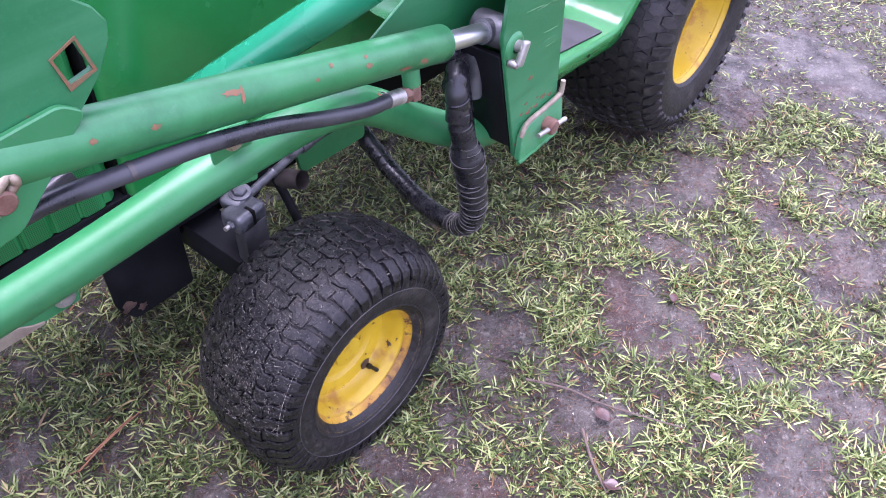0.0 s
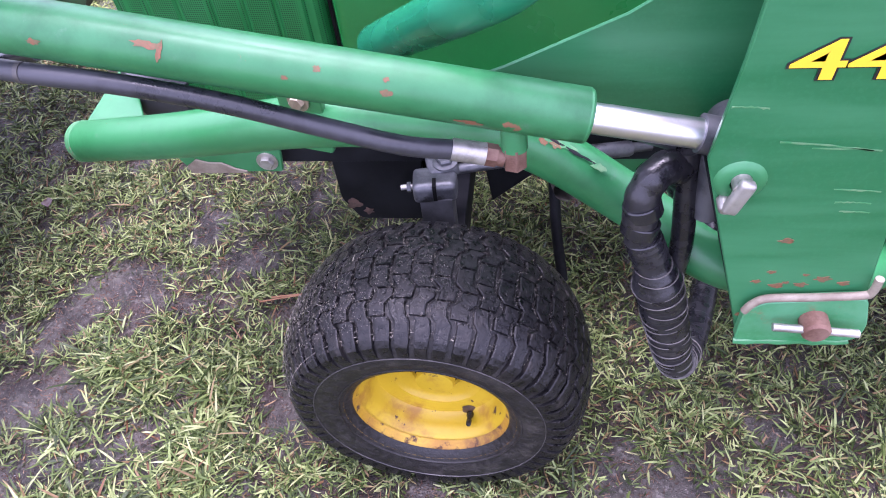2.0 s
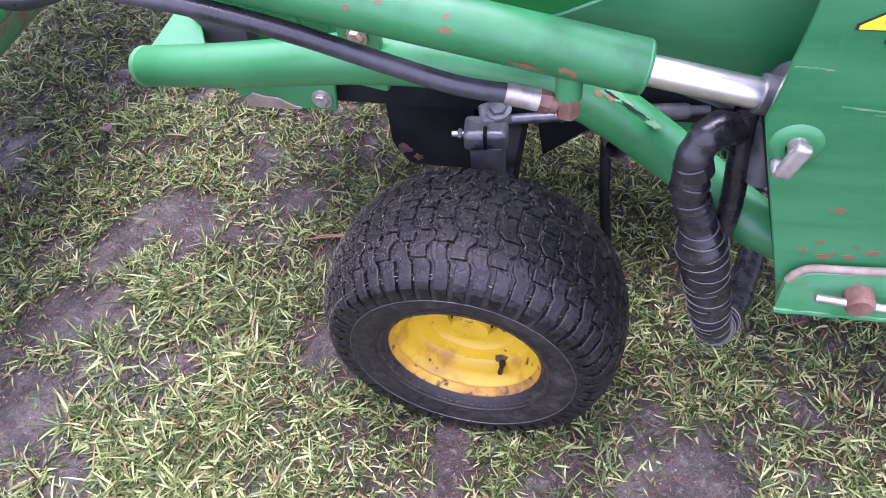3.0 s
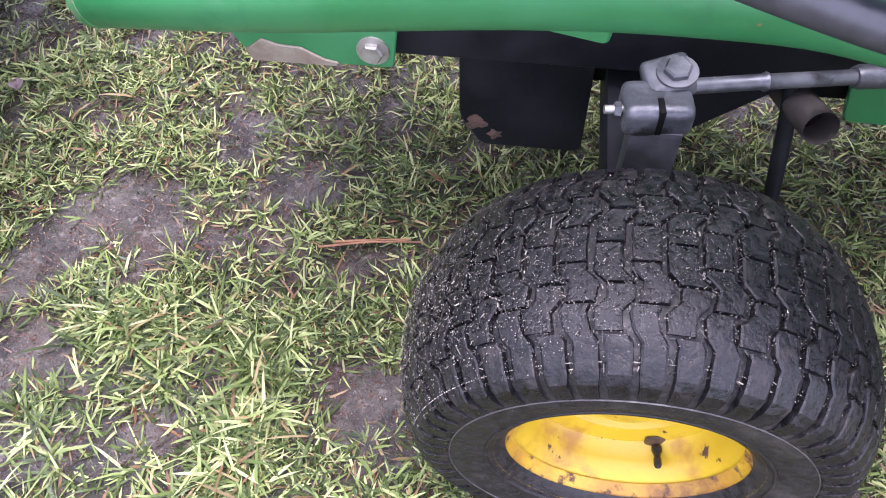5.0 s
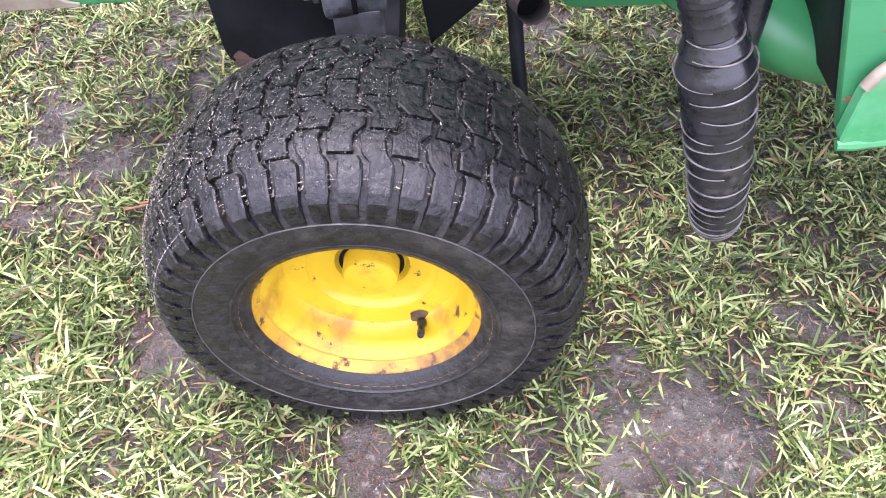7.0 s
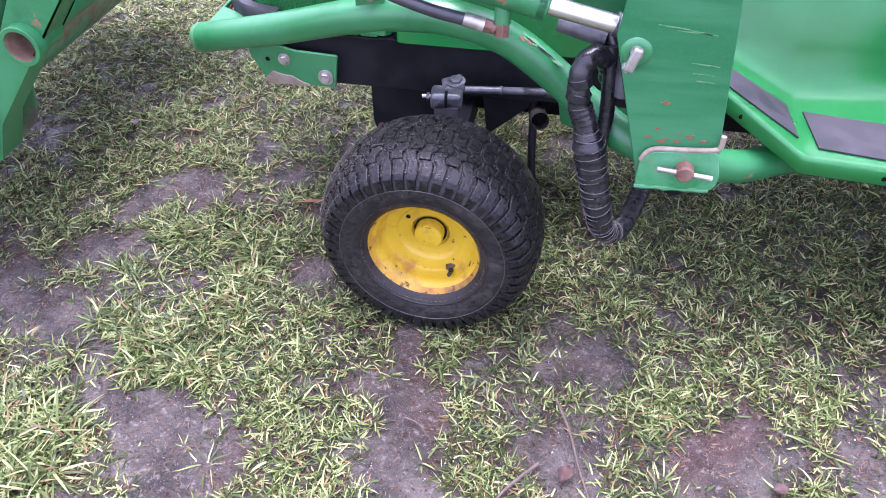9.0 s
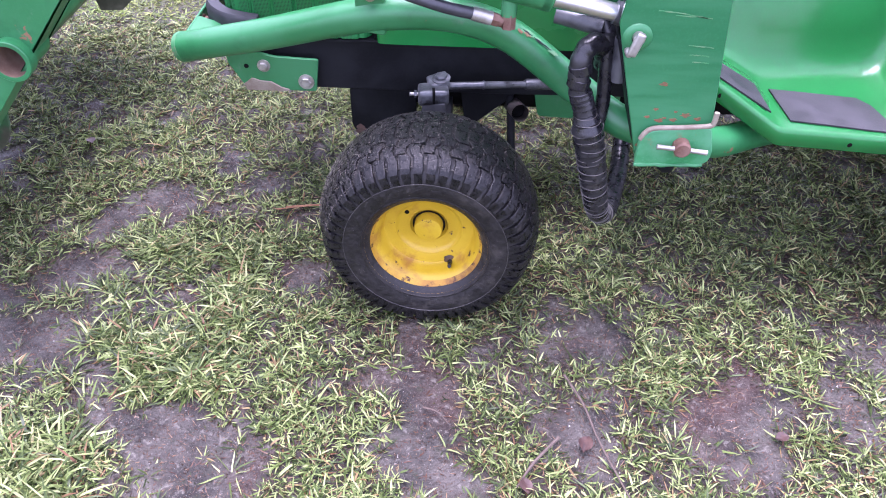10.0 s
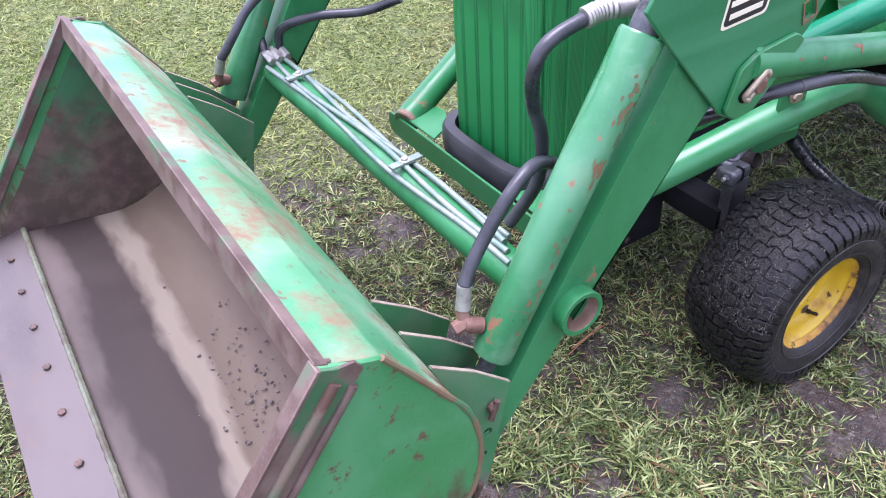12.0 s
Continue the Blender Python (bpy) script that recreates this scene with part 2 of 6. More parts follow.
def scraped_side():
    """Worn green that is rubbed to brown rust and steel along the bucket's underside."""
    m = surface("scraped_green_side", (0.028, 0.180, 0.055), (0.065, 0.24, 0.10), (0.28, 0.46), scale=6, fine=200, bump=0.16,
                wear=((0.10, 0.055, 0.036), 22.0, 0.575, 0.65, 0.7), grime=((0.07, 0.25, 0.11), 8.0, 0.55, 0.75, 0.5), coat=0.2)
    nt = m.node_tree
    p = nt.nodes["Principled BSDF"]
    co = nt.nodes.new("ShaderNodeTexCoord").outputs["Object"]
    sep = nt.nodes.new("ShaderNodeSeparateXYZ")
    nt.links.new(co, sep.inputs[0])
    wob = ramp_node(nt, noise_node(nt, co, 26.0, 5.0, 0.65, (1.0, 1.0, 0.35)), 0.2, 0.8, -0.09, 0.09)
    add = nt.nodes.new("ShaderNodeMath")
    nt.links.new(sep.outputs[2], add.inputs[0])
    nt.links.new(wob, add.inputs[1])
    k = ramp_node(nt, add.outputs[0], 0.350, 0.480, 0.95, 0.0)
    scuff = mix_node(nt, ramp_node(nt, noise_node(nt, co, 60.0, 4.0, 0.6, (1.0, 1.0, 0.2)), 0.45, 0.62), (0.070, 0.042, 0.028), (0.16, 0.115, 0.078))
    old = p.inputs["Base Color"].links[0].from_socket
    nt.links.new(mix_node(nt, k, old, scuff), p.inputs["Base Color"])
    return m


bucket_side = scraped_side()


def rusted_low(m, lo, hi, brown):
    """Rust that has climbed from the floor of the bucket, with a ragged upper edge."""
    nt = m.node_tree
    p = nt.nodes["Principled BSDF"]
    co = nt.nodes.new("ShaderNodeTexCoord").outputs["Object"]
    sep = nt.nodes.new("ShaderNodeSeparateXYZ")
    nt.links.new(co, sep.inputs[0])
    add = nt.nodes.new("ShaderNodeMath")
    nt.links.new(sep.outputs[2], add.inputs[0])
    nt.links.new(ramp_node(nt, noise_node(nt, co, 9.0, 6.0, 0.65), 0.2, 0.8, -0.12, 0.12), add.inputs[1])
    k = ramp_node(nt, add.outputs[0], lo, hi, 0.92, 0.0)
    rust = mix_node(nt, ramp_node(nt, noise_node(nt, co, 22.0, 5.0, 0.6), 0.4, 0.65), brown, tuple(c * 1.8 for c in brown))
    old = p.inputs["Base Color"].links[0].from_socket
    nt.links.new(mix_node(nt, k, old, rust), p.inputs["Base Color"])


rusted_low(inner_green, 0.44, 0.64, (0.070, 0.045, 0.036))
rusted_low(muddy_green, 0.31, 0.42, (0.085, 0.080, 0.062))


def mesh_green():
    """Perforated grille sheet: fine dark holes in green."""
    m = surface("perforated_green_grille", (0.006, 0.16, 0.036), (0.010, 0.19, 0.046), (0.4, 0.55), scale=6, fine=260, bump=0.1)
    nt = m.node_tree
    p = nt.nodes["Principled BSDF"]
    co = nt.nodes.new("ShaderNodeTexCoord").outputs["Object"]
    v = nt.nodes.new("ShaderNodeTexVoronoi")
    v.inputs["Scale"].default_value, v.inputs["Randomness"].default_value = 330.0, 0.0
    nt.links.new(co, v.inputs["Vector"])
    hole = ramp_node(nt, v.outputs["Distance"], 0.28, 0.40, 1.0, 0.0)
    old = p.inputs["Base Color"].links[0].from_socket
    nt.links.new(mix_node(nt, hole, old, (0.004, 0.03, 0.008)), p.inputs["Base Color"])
    return m


grille_green = mesh_green()


def soil_material():
    m = bpy.data.materials.new("wet_sandy_soil")
    m.use_nodes = True
    nt = m.node_tree
    p = nt.nodes["Principled BSDF"]
    co = nt.nodes.new("ShaderNodeTexCoord").outputs["Object"]
    big, mid, fine, grit = (noise_node(nt, co, s, 6.0, 0.62) for s in (2.3, 11.0, 70.0, 420.0))
    col = mix_node(nt, ramp_node(nt, mid, 0.35, 0.68), (0.015, 0.0125, 0.0095), (0.078, 0.068, 0.055))
    col = mix_node(nt, ramp_node(nt, big, 0.52, 0.70, 0.0, 0.75), col, (0.050, 0.022, 0.016))
    col = mix_node(nt, ramp_node(nt, fine, 0.54, 0.70, 0.0, 0.7), col, (0.185, 0.170, 0.142))
    col = mix_node(nt, ramp_node(nt, grit, 0.60, 0.68, 0.0, 0.55), col, (0.38, 0.335, 0.30))
    col = mix_node(nt, ramp_node(nt, noise_node(nt, co, 28.0, 4.0), 0.56, 0.70, 0.0, 0.6), col, (0.030, 0.034, 0.018))
    # dark humus and rotten thatch where grass grows, with the blades' shade painted in
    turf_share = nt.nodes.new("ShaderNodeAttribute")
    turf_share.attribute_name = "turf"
    humus_shade = mix_node(nt, ramp_node(nt, fine, 0.40, 0.68), (0.010, 0.0065, 0.004), (0.050, 0.028, 0.016))
    col = mix_node(nt, ramp_node(nt, turf_share.outputs["Fac"], 0.22, 0.65, 0.0, 0.85), col, humus_shade)
    # away from the worn spot the lawn closes up
    turf = mix_node(nt, ramp_node(nt, noise_node(nt, co, 45.0, 5.0, 0.7), 0.35, 0.65), (0.040, 0.055, 0.014), (0.135, 0.168, 0.046))
    turf = mix_node(nt, ramp_node(nt, noise_node(nt, co, 1.7, 6.0, 0.65), 0.52, 0.72, 0.0, 0.5), turf, (0.085, 0.070, 0.045))
    lawn = nt.nodes.new("ShaderNodeAttribute")
    lawn.attribute_name = "lawn"
    share = ramp_node(nt, lawn.outputs["Fac"], 0.0, 1.0, 0.0, 0.94)
    col = mix_node(nt, share, col, turf)
    gloss = nt.nodes.new("ShaderNodeMix")
    nt.links.new(share, gloss.inputs[0])
    nt.links.new(ramp_node(nt, mid, 0.30, 0.66, 0.75, 0.34), gloss.inputs[2])
    gloss.inputs[3].default_value = 0.95
    nt.links.new(col, p.inputs["Base Color"])
    nt.links.new(gloss.outputs[0], p.inputs["Roughness"])
    n0 = bump_node(nt, noise_node(nt, co, 24.0, 5.0, 0.6), 0.9, 0.014)
    n1 = bump_node(nt, fine, 1.0, 0.008, n0)
    nt.links.new(bump_node(nt, grit, 0.8, 0.003, n1), p.inputs["Normal"])
    return m


def blade_material(name, shades, through_share=0.3):
    m = bpy.data.materials.new(name)
    m.use_nodes = True
    nt = m.node_tree
    p, out = nt.nodes["Principled BSDF"], nt.nodes["Material Output"]
    rnd = nt.nodes.new("ShaderNodeNewGeometry").outputs["Random Per Island"]
    cr = nt.nodes.new("ShaderNodeValToRGB")
    while len(cr.color_ramp.elements) < len(shades):
        cr.color_ramp.elements.new(0.5)
    for e, (pos, c) in zip(cr.color_ramp.elements, shades):
        e.position, e.color = pos, (*c, 1)
    nt.links.new(rnd, cr.inputs[0])
    co = nt.nodes.new("ShaderNodeTexCoord").outputs["Object"]
    patch = noise_node(nt, co, 5.0, 4.0)
    col = cr.outputs[0] if through_share < 0.2 else mix_node(nt, ramp_node(nt, patch, 0.42, 0.68, 0.0, 0.40), cr.outputs[0], (0.15, 0.26, 0.06))
    col = mix_node(nt, ramp_node(nt, noise_node(nt, co, 26.0, 2.0), 0.42, 0.68, 0.0, 0.40), col, shades[1][1])
    nt.links.new(col, p.inputs["Base Color"])
    p.inputs["Roughness"].default_value = 0.40
    p.inputs["Specular IOR Level"].default_value = 0.30
    tr = nt.nodes.new("ShaderNodeBsdfTranslucent")
    nt.links.new(col, tr.inputs["Color"])
    ms = nt.nodes.new("ShaderNodeMixShader")
    ms.inputs[0].default_value = through_share
    nt.links.new(p.outputs[0], ms.inputs[1])
    nt.links.new(tr.outputs[0], ms.inputs[2])
    nt.links.new(ms.outputs[0], out.inputs["Surface"])
    return m


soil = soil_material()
pale_scuff = surface("pale_scuffed_green", (0.035, 0.20, 0.070), (0.13, 0.25, 0.12), (0.4, 0.6), scale=60, fine=300, bump=0.2)
tape_shiny = surface("new_black_tape", (0.010, 0.010, 0.012), (0.02, 0.02, 0.023), (0.14, 0.26), scale=14, fine=260, bump=0.1)
ring_dust = surface("dusty_rubber_ring", (0.075, 0.07, 0.065), (0.035, 0.034, 0.034), (0.4, 0.6), scale=30, fine=300, bump=0.2)
spindle_grey = surface("dull_dark_grey_steel", (0.035, 0.036, 0.038), (0.075, 0.076, 0.08), (0.45, 0.65), 0.3, scale=30, fine=260, bump=0.3)
grit_mix = blade_material("mixed_soil_grit", ((0.0, (0.022, 0.015, 0.010)), (0.45, (0.07, 0.054, 0.042)), (0.75, (0.15, 0.125, 0.105)), (0.93, (0.30, 0.27, 0.24)), (1.0, (0.46, 0.43, 0.40))), 0.04)
worn_end = surface("scraped_green_end", (0.03, 0.17, 0.055), (0.08, 0.22, 0.10), (0.35, 0.55), scale=16, fine=220, bump=0.2, wear=((0.20, 0.13, 0.09), 17.0, 0.47, 0.56, 0.7))
pale_sand = surface("pale_wet_sand", (0.32, 0.29, 0.25), (0.16, 0.14, 0.12), (0.3, 0.5), scale=200, fine=400, bump=0.1)
chip_rust = surface("rusted_paint_chip", (0.20, 0.080, 0.038), (0.12, 0.095, 0.045), (0.55, 0.75), scale=160, fine=400, bump=0.3)
orange_chip = surface("orange_rust_scrape", (0.20, 0.085, 0.040), (0.10, 0.12, 0.055), (0.55, 0.75), scale=110, fine=400, bump=0.3)
sooty_pipe = surface("sooty_brown_pipe", (0.045, 0.038, 0.034), (0.09, 0.078, 0.07), (0.5, 0.75), 0.2, scale=30, fine=300, bump=0.3)
tape_edge = surface("pale_tape_edge", (0.15, 0.14, 0.128), (0.05, 0.048, 0.046), (0.5, 0.7), scale=60, fine=300, bump=0.2)
crumb_soil = surface("damp_soil_crumbs", (0.07, 0.055, 0.05), (0.15, 0.125, 0.115), (0.5, 0.8), scale=60, fine=300, bump=0.5)
grass_blade = blade_material("lawn_grass_blades", ((0.0, (0.017, 0.030, 0.007)), (0.30, (0.066, 0.098, 0.026)), (0.55, (0.180, 0.240, 0.068)), (0.78, (0.345, 0.405, 0.155)), (0.88, (0.42, 0.45, 0.205)), (0.93, (0.31, 0.22, 0.105)), (1.0, (0.13, 0.050, 0.026))), 0.18)
far_blade = blade_material("pale_lawn_grass", ((0.0, (0.060, 0.085, 0.018)), (0.30, (0.145, 0.185, 0.044)), (0.65, (0.255, 0.295, 0.078)), (0.9, (0.345, 0.365, 0.13)), (1.0, (0.28, 0.21, 0.09))), 0.3)
# darker copy of the lawn's colours: shade between blades put into the lower ones
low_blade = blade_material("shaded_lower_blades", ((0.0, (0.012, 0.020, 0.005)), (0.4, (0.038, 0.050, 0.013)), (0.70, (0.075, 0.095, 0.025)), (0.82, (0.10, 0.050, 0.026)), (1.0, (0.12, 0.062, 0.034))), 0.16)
thatch_blade = blade_material("dead_thatch_straw", ((0.0, (0.055, 0.023, 0.014)), (0.50, (0.115, 0.054, 0.032)), (0.85, (0.26, 0.175, 0.105)), (1.0, (0.085, 0.042, 0.030))), 0.15)

clipping = blade_material("wet_grass_clippings", ((0.0, (0.012, 0.011, 0.011)), (0.55, (0.045, 0.040, 0.036)), (0.84, (0.08, 0.07, 0.06)), (0.92, (0.18, 0.165, 0.13)), (1.0, (0.36, 0.34, 0.27))), 0.08)

# ---------------------------------------------------------------- mesh tools


def finish(name, bm, material, parent=None, label="", smooth=38):
    me = bpy.data.meshes.new(name)
    bmesh.ops.recalc_face_normals(bm, faces=bm.faces)
    bm.to_mesh(me)
    bm.free()
    me.materials.append(material)
    me.polygons.foreach_set("use_smooth", [True] * len(me.polygons))
    me.set_sharp_from_angle(angle=radians(smooth))
    ob = new(name, me)
    ob.parent = parent
    if label:
        tagged(ob, label)
    return ob


def part(name, bm, material, parent, label="", smooth=38):
    return finish(name, bm, material, parent, label, smooth)


def thing(name, label, category, place=(0, 0, 0), group="", kind=""):
    ob = new(name)
    ob.location = place
    return tagged(ob, label, category, group, kind)


def soften(bm, width, angle=28, segments=2):
    bm.normal_update()
    edges = [e for e in bm.edges if len(e.link_faces) == 2 and e.calc_face_angle(0) > radians(angle)]
    bmesh.ops.bevel(bm, geom=edges, offset=width, segments=segments, profile=0.6, affect='EDGES', clamp_overlap=True)
    return bm


def plate(outline, y0, y1, holes=(), bevel=0.0015):
    """A sheet cut along an outline in x and z, from y0 to y1, with holes through it."""
    bm = bmesh.new()
    edges = []
    for loop in (outline, *holes):
        vs = [bm.verts.new((x, y0, z)) for x, z in loop]
        edges += [bm.edges.new((vs[i], vs[(i + 1) % len(vs)])) for i in range(len(vs))]
    bmesh.ops.triangle_fill(bm, use_beauty=True, edges=edges)
    bmesh.ops.dissolve_limit(bm, angle_limit=0.01, verts=bm.verts, edges=bm.edges)
    faces = bm.faces[:]
    up = bmesh.ops.extrude_face_region(bm, geom=faces)["geom"]
    bmesh.ops.translate(bm, vec=(0, y1 - y0, 0), verts=[v for v in up if isinstance(v, bmesh.types.BMVert)])
    bmesh.ops.recalc_face_normals(bm, faces=bm.faces)
    if bevel:
        soften(bm, bevel, 40, 1)
    return bm


def box(x0, x1, y0, y1, z0, z1, bevel=0.002, segments=2):
    bm = bmesh.new()
    bmesh.ops.create_cube(bm, size=1.0, matrix=Matrix.LocRotScale(((x0 + x1) / 2, (y0 + y1) / 2, (z0 + z1) / 2), None, (abs(x1 - x0), abs(y1 - y0), abs(z1 - z0))))
    if bevel:
        soften(bm, bevel, 28, segments)
    return bm


def glide(points, steps=8):
    """Smooth curve through points."""
    pts = [Vector(p) for p in points]
    pts = [pts[0] * 2 - pts[1], *pts, pts[-1] * 2 - pts[-2]]
    out = []
    for a, b, c, d in zip(pts, pts[1:], pts[2:], pts[3:]):
        for k in range(steps):
            u = k / steps
            out.append(0.5 * (2 * b + (c - a) * u + (2 * a - 5 * b + 4 * c - d) * u * u + (3 * b - a - 3 * c + d) * u ** 3))
    return out + [pts[-2]]


def tube(points, radius, segs=20, caps=True, bm=None, hollow=0.0):
    """A round bar or pipe along points; radius is a number or a function of (index, share of the length)."""
    bm = bm or bmesh.new()
    pts = [Vector(p) for p in points]
    n = len(pts)
    tang = [(pts[min(i + 1, n - 1)] - pts[max(i - 1, 0)]).normalized() for i in range(n)]
    side = tang[0].orthogonal().normalized()
    rings = []
    for i, (p, t) in enumerate(zip(pts, tang)):
        side = (side - t * side.dot(t)).normalized()
        other = t.cross(side)
        r = radius(i, i / (n - 1)) if callable(radius) else radius
        rings.append([bm.verts.new(p + (side * math.cos(a) + other * math.sin(a)) * r) for a in (math.tau * k / segs for k in range(segs))])
    for a, b in zip(rings, rings[1:]):
        for k in range(segs):
            bm.faces.new((a[k], a[(k + 1) % segs], b[(k + 1) % segs], b[k]))
    if caps:
        bm.faces.new(rings[0][::-1])
        bm.faces.new(rings[-1])
    return bm


def lathe(profile, m, segs=48, bm=None, closed=False):
    """Turns (distance from the axis, place along the axis) round the z axis of m."""
    bm = bm or bmesh.new()
    rings = []
    for r, h in profile:
        if r < 1e-6:
            rings.append([bm.verts.new(m @ Vector((0, 0, h)))])
        else:
            rings.append([bm.verts.new(m @ Vector((r * math.cos(a), r * math.sin(a), h))) for a in (math.tau * k / segs for k in range(segs))])
    pairs = list(zip(rings, rings[1:])) + ([(rings[-1], rings[0])] if closed else [])
    for a, b in pairs:
        for k in range(segs):
            quad = [a[k % len(a)], a[(k + 1) % segs % len(a)], b[(k + 1) % segs % len(b)], b[k % len(b)]]
            quad = [v for i, v in enumerate(quad) if v not in quad[:i]]
            if len(quad) > 2:
                bm.faces.new(quad)
    return bm


def axis_y(x, y, z):
    """Local z looks towards the near side (minus y)."""
    return pose(x, y, z, 90, 0, 0)


def along(a, b):
    """A pose at a whose z axis points to b."""
    d = Vector(b) - Vector(a)
    return Matrix.Translation(a) @ d.to_track_quat('Z', 'Y').to_matrix().to_4x4()


def hex_bolt(m, r=0.011, h=0.008, washer=True, bm=None):
    """A hex head on a washer, looking along m's z."""
    bm = bm or bmesh.new()
    if washer:
        lathe([(0, -0.001), (r * 1.45, -0.001), (r * 1.45, 0.0016), (r * 1.0, 0.0022), (0, 0.0022)], m, 20, bm)
    lathe([(0, 0.001), (r, 0.001), (r, h * 0.8), (r * 0.86, h), (0, h)], m, 6, bm)
    return bm


def merge(*meshes):
    """Joins several bmeshes into the first."""
    a = meshes[0]
    for b in meshes[1:]:
        table = {v: a.verts.new(v.co) for v in b.verts}
        for f in b.faces:
            a.faces.new([table[v] for v in f.verts])
        b.free()
    return a


def moved(bm, m):
    bmesh.ops.transform(bm, matrix=m, verts=bm.verts)
    return bm


YC = 0.5315          # the tractor's middle line


def far(bm):
    """The same piece on the tractor's other side."""
    for v in bm.verts:
        v.co.y = 2 * YC - v.co.y
    bmesh.ops.reverse_faces(bm, faces=bm.faces)
    return bm


# ---------------------------------------------------------------- ground
SLOPE = math.tan(radians(2))


def lattice(x, y, seed):
    """Smooth value noise, 0 to 1, on arrays."""
    xi, yi = np.floor(x).astype(np.int64), np.floor(y).astype(np.int64)
    fx, fy = x - xi, y - yi
    fx, fy = fx * fx * (3 - 2 * fx), fy * fy * (3 - 2 * fy)

    def h(a, b):
        k = (a * 374761393 + b * 668265263 + seed * 974711) & 0x7FFFFFFF
        k = ((k ^ (k >> 13)) * 1274126177) & 0x7FFFFFFF
        return ((k ^ (k >> 16)) & 0xFFFF) / 65535.0
    return (h(xi, yi) * (1 - fx) + h(xi + 1, yi) * fx) * (1 - fy) + (h(xi, yi + 1) * (1 - fx) + h(xi + 1, yi + 1) * fx) * fy


# bare patches of soil: x, y, half length
BARE = ((-0.84, -0.10, 0.16), (-0.85, 0.11, 0.10), (-0.80, 0.31, 0.09), (-0.66, -0.20, 0.08), (-0.39, -0.37, 0.17), (-0.60, -0.30, 0.06), (-0.50, -0.30, 0.09),
        (-0.03, -0.05, 0.07), (0.02, -0.20, 0.11), (0.01, -0.36, 0.11), (0.12, -0.09, 0.06), (0.62, -0.25, 0.17), (0.86, -0.19, 0.09), (0.33, -0.30, 0.08),
        (-0.43, 0.45, 0.05), (-0.29, 0.12, 0.09), (-0.81, 0.75, 0.06), (-0.57, 0.55, 0.07), (-0.67, 0.36, 0.09), (1.14, -0.11, 0.14), (0.45, -0.64, 0.14),
        (1.14, -0.36, 0.11), (0.70, -0.68, 0.14), (0.53, 0.11, 0.05), (1.10, -0.53, 0.17), (1.66, 0.0, 0.20), (2.0, -0.15, 0.25), (-0.46, 1.0, 0.10), (0.64, -0.48, 0.08))


def cover(x, y):
    """How densely grass grows, 0 to 1."""
    n = 0.5 * lattice(x * 3.1, y * 3.1, 3) + 0.3 * lattice(x * 8.3, y * 8.3, 5) + 0.2 * lattice(x * 21, y * 21, 7)
    c = np.clip((n - 0.30) / 0.18, 0.10, 1) * np.clip((lattice(x * 27, y * 27, 14) - 0.12) / 0.30, 0.25, 1)
    edge = 0.45 * (lattice(x * 13, y * 13, 11) - 0.5) + 0.55 * (lattice(x * 34, y * 34, 12) - 0.5)
    for k, (px, py, a) in enumerate(BARE):
        ct, st = math.cos(0.65 * k), math.sin(0.65 * k)
        u, v = ((x - px) * ct + (y - py) * st) / a, (-(x - px) * st + (y - py) * ct) / (0.62 * a)
        c = c * np.clip((np.sqrt(u * u + v * v) + edge - 0.70) / 0.45, 0.03, 1)
    behind = np.clip((y - 0.9) / 0.7, 0, 0.85)
    return np.maximum(c, behind)


def ground_z(x, y):
    base = SLOPE * 4.0 * np.tanh(y / 4.0)
    near = np.exp(-((x / 5.0) ** 2 + (y / 5.0) ** 2))
    relief = 0.020 * (lattice(x * 2.2, y * 2.2, 21) - 0.5) + 0.012 * (lattice(x * 9, y * 9, 22) - 0.5) + 0.006 * (lattice(x * 33, y * 33, 23) - 0.5)
    return base + near * relief - 0.012


def ground_at(x, y):
    return float(ground_z(np.array([x]), np.array([y]))[0])


def build_ground():
    def axis(lo, hi, step):
        mid = list(np.arange(lo, hi, step))
        grow, k, s = [], hi, step
        while k < 70:
            s *= 1.28
            k += s
            grow.append(k)
        back, k, s = [], lo, step
        while k > -70:
            s *= 1.28
            k -= s
            back.append(k)
        return np.array(back[::-1] + mid + grow)
    xs, ys = axis(-2.4, 2.4, 0.022), axis(-1.5, 3.0, 0.022)
    gx, gy = np.meshgrid(xs, ys)
    gz = ground_z(gx, gy)
    n, w = gx.size, len(xs)
    me = bpy.data.meshes.new("ground")
    idx = np.arange(n).reshape(gx.shape)
    quads = np.stack([idx[:-1, :-1], idx[:-1, 1:], idx[1:, 1:], idx[1:, :-1]], -1).reshape(-1, 4)
    me.from_pydata(np.stack([gx, gy, gz], -1).reshape(-1, 3).tolist(), [], quads.tolist())
    me.polygons.foreach_set("use_smooth", [True] * len(me.polygons))
    ragged = 0.7 * (lattice(gx * 1.1, gy * 1.1, 61) - 0.5) + 0.5 * (lattice(gx * 4.3, gy * 4.3, 62) - 0.5)
    closed = np.clip(np.maximum((gy - 1.3) / 0.9, (np.hypot(gx, gy) - 3.0) / 1.5) + ragged, 0, 1)
    me.attributes.new("lawn", 'FLOAT', 'POINT').data.foreach_set("value", closed.reshape(-1).astype(np.float32))
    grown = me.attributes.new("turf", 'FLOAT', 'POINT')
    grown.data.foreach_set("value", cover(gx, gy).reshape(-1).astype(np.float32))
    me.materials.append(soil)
    tagged(new("ground", me), "wet sandy soil yard with thin worn lawn", "ground", kind="structure")


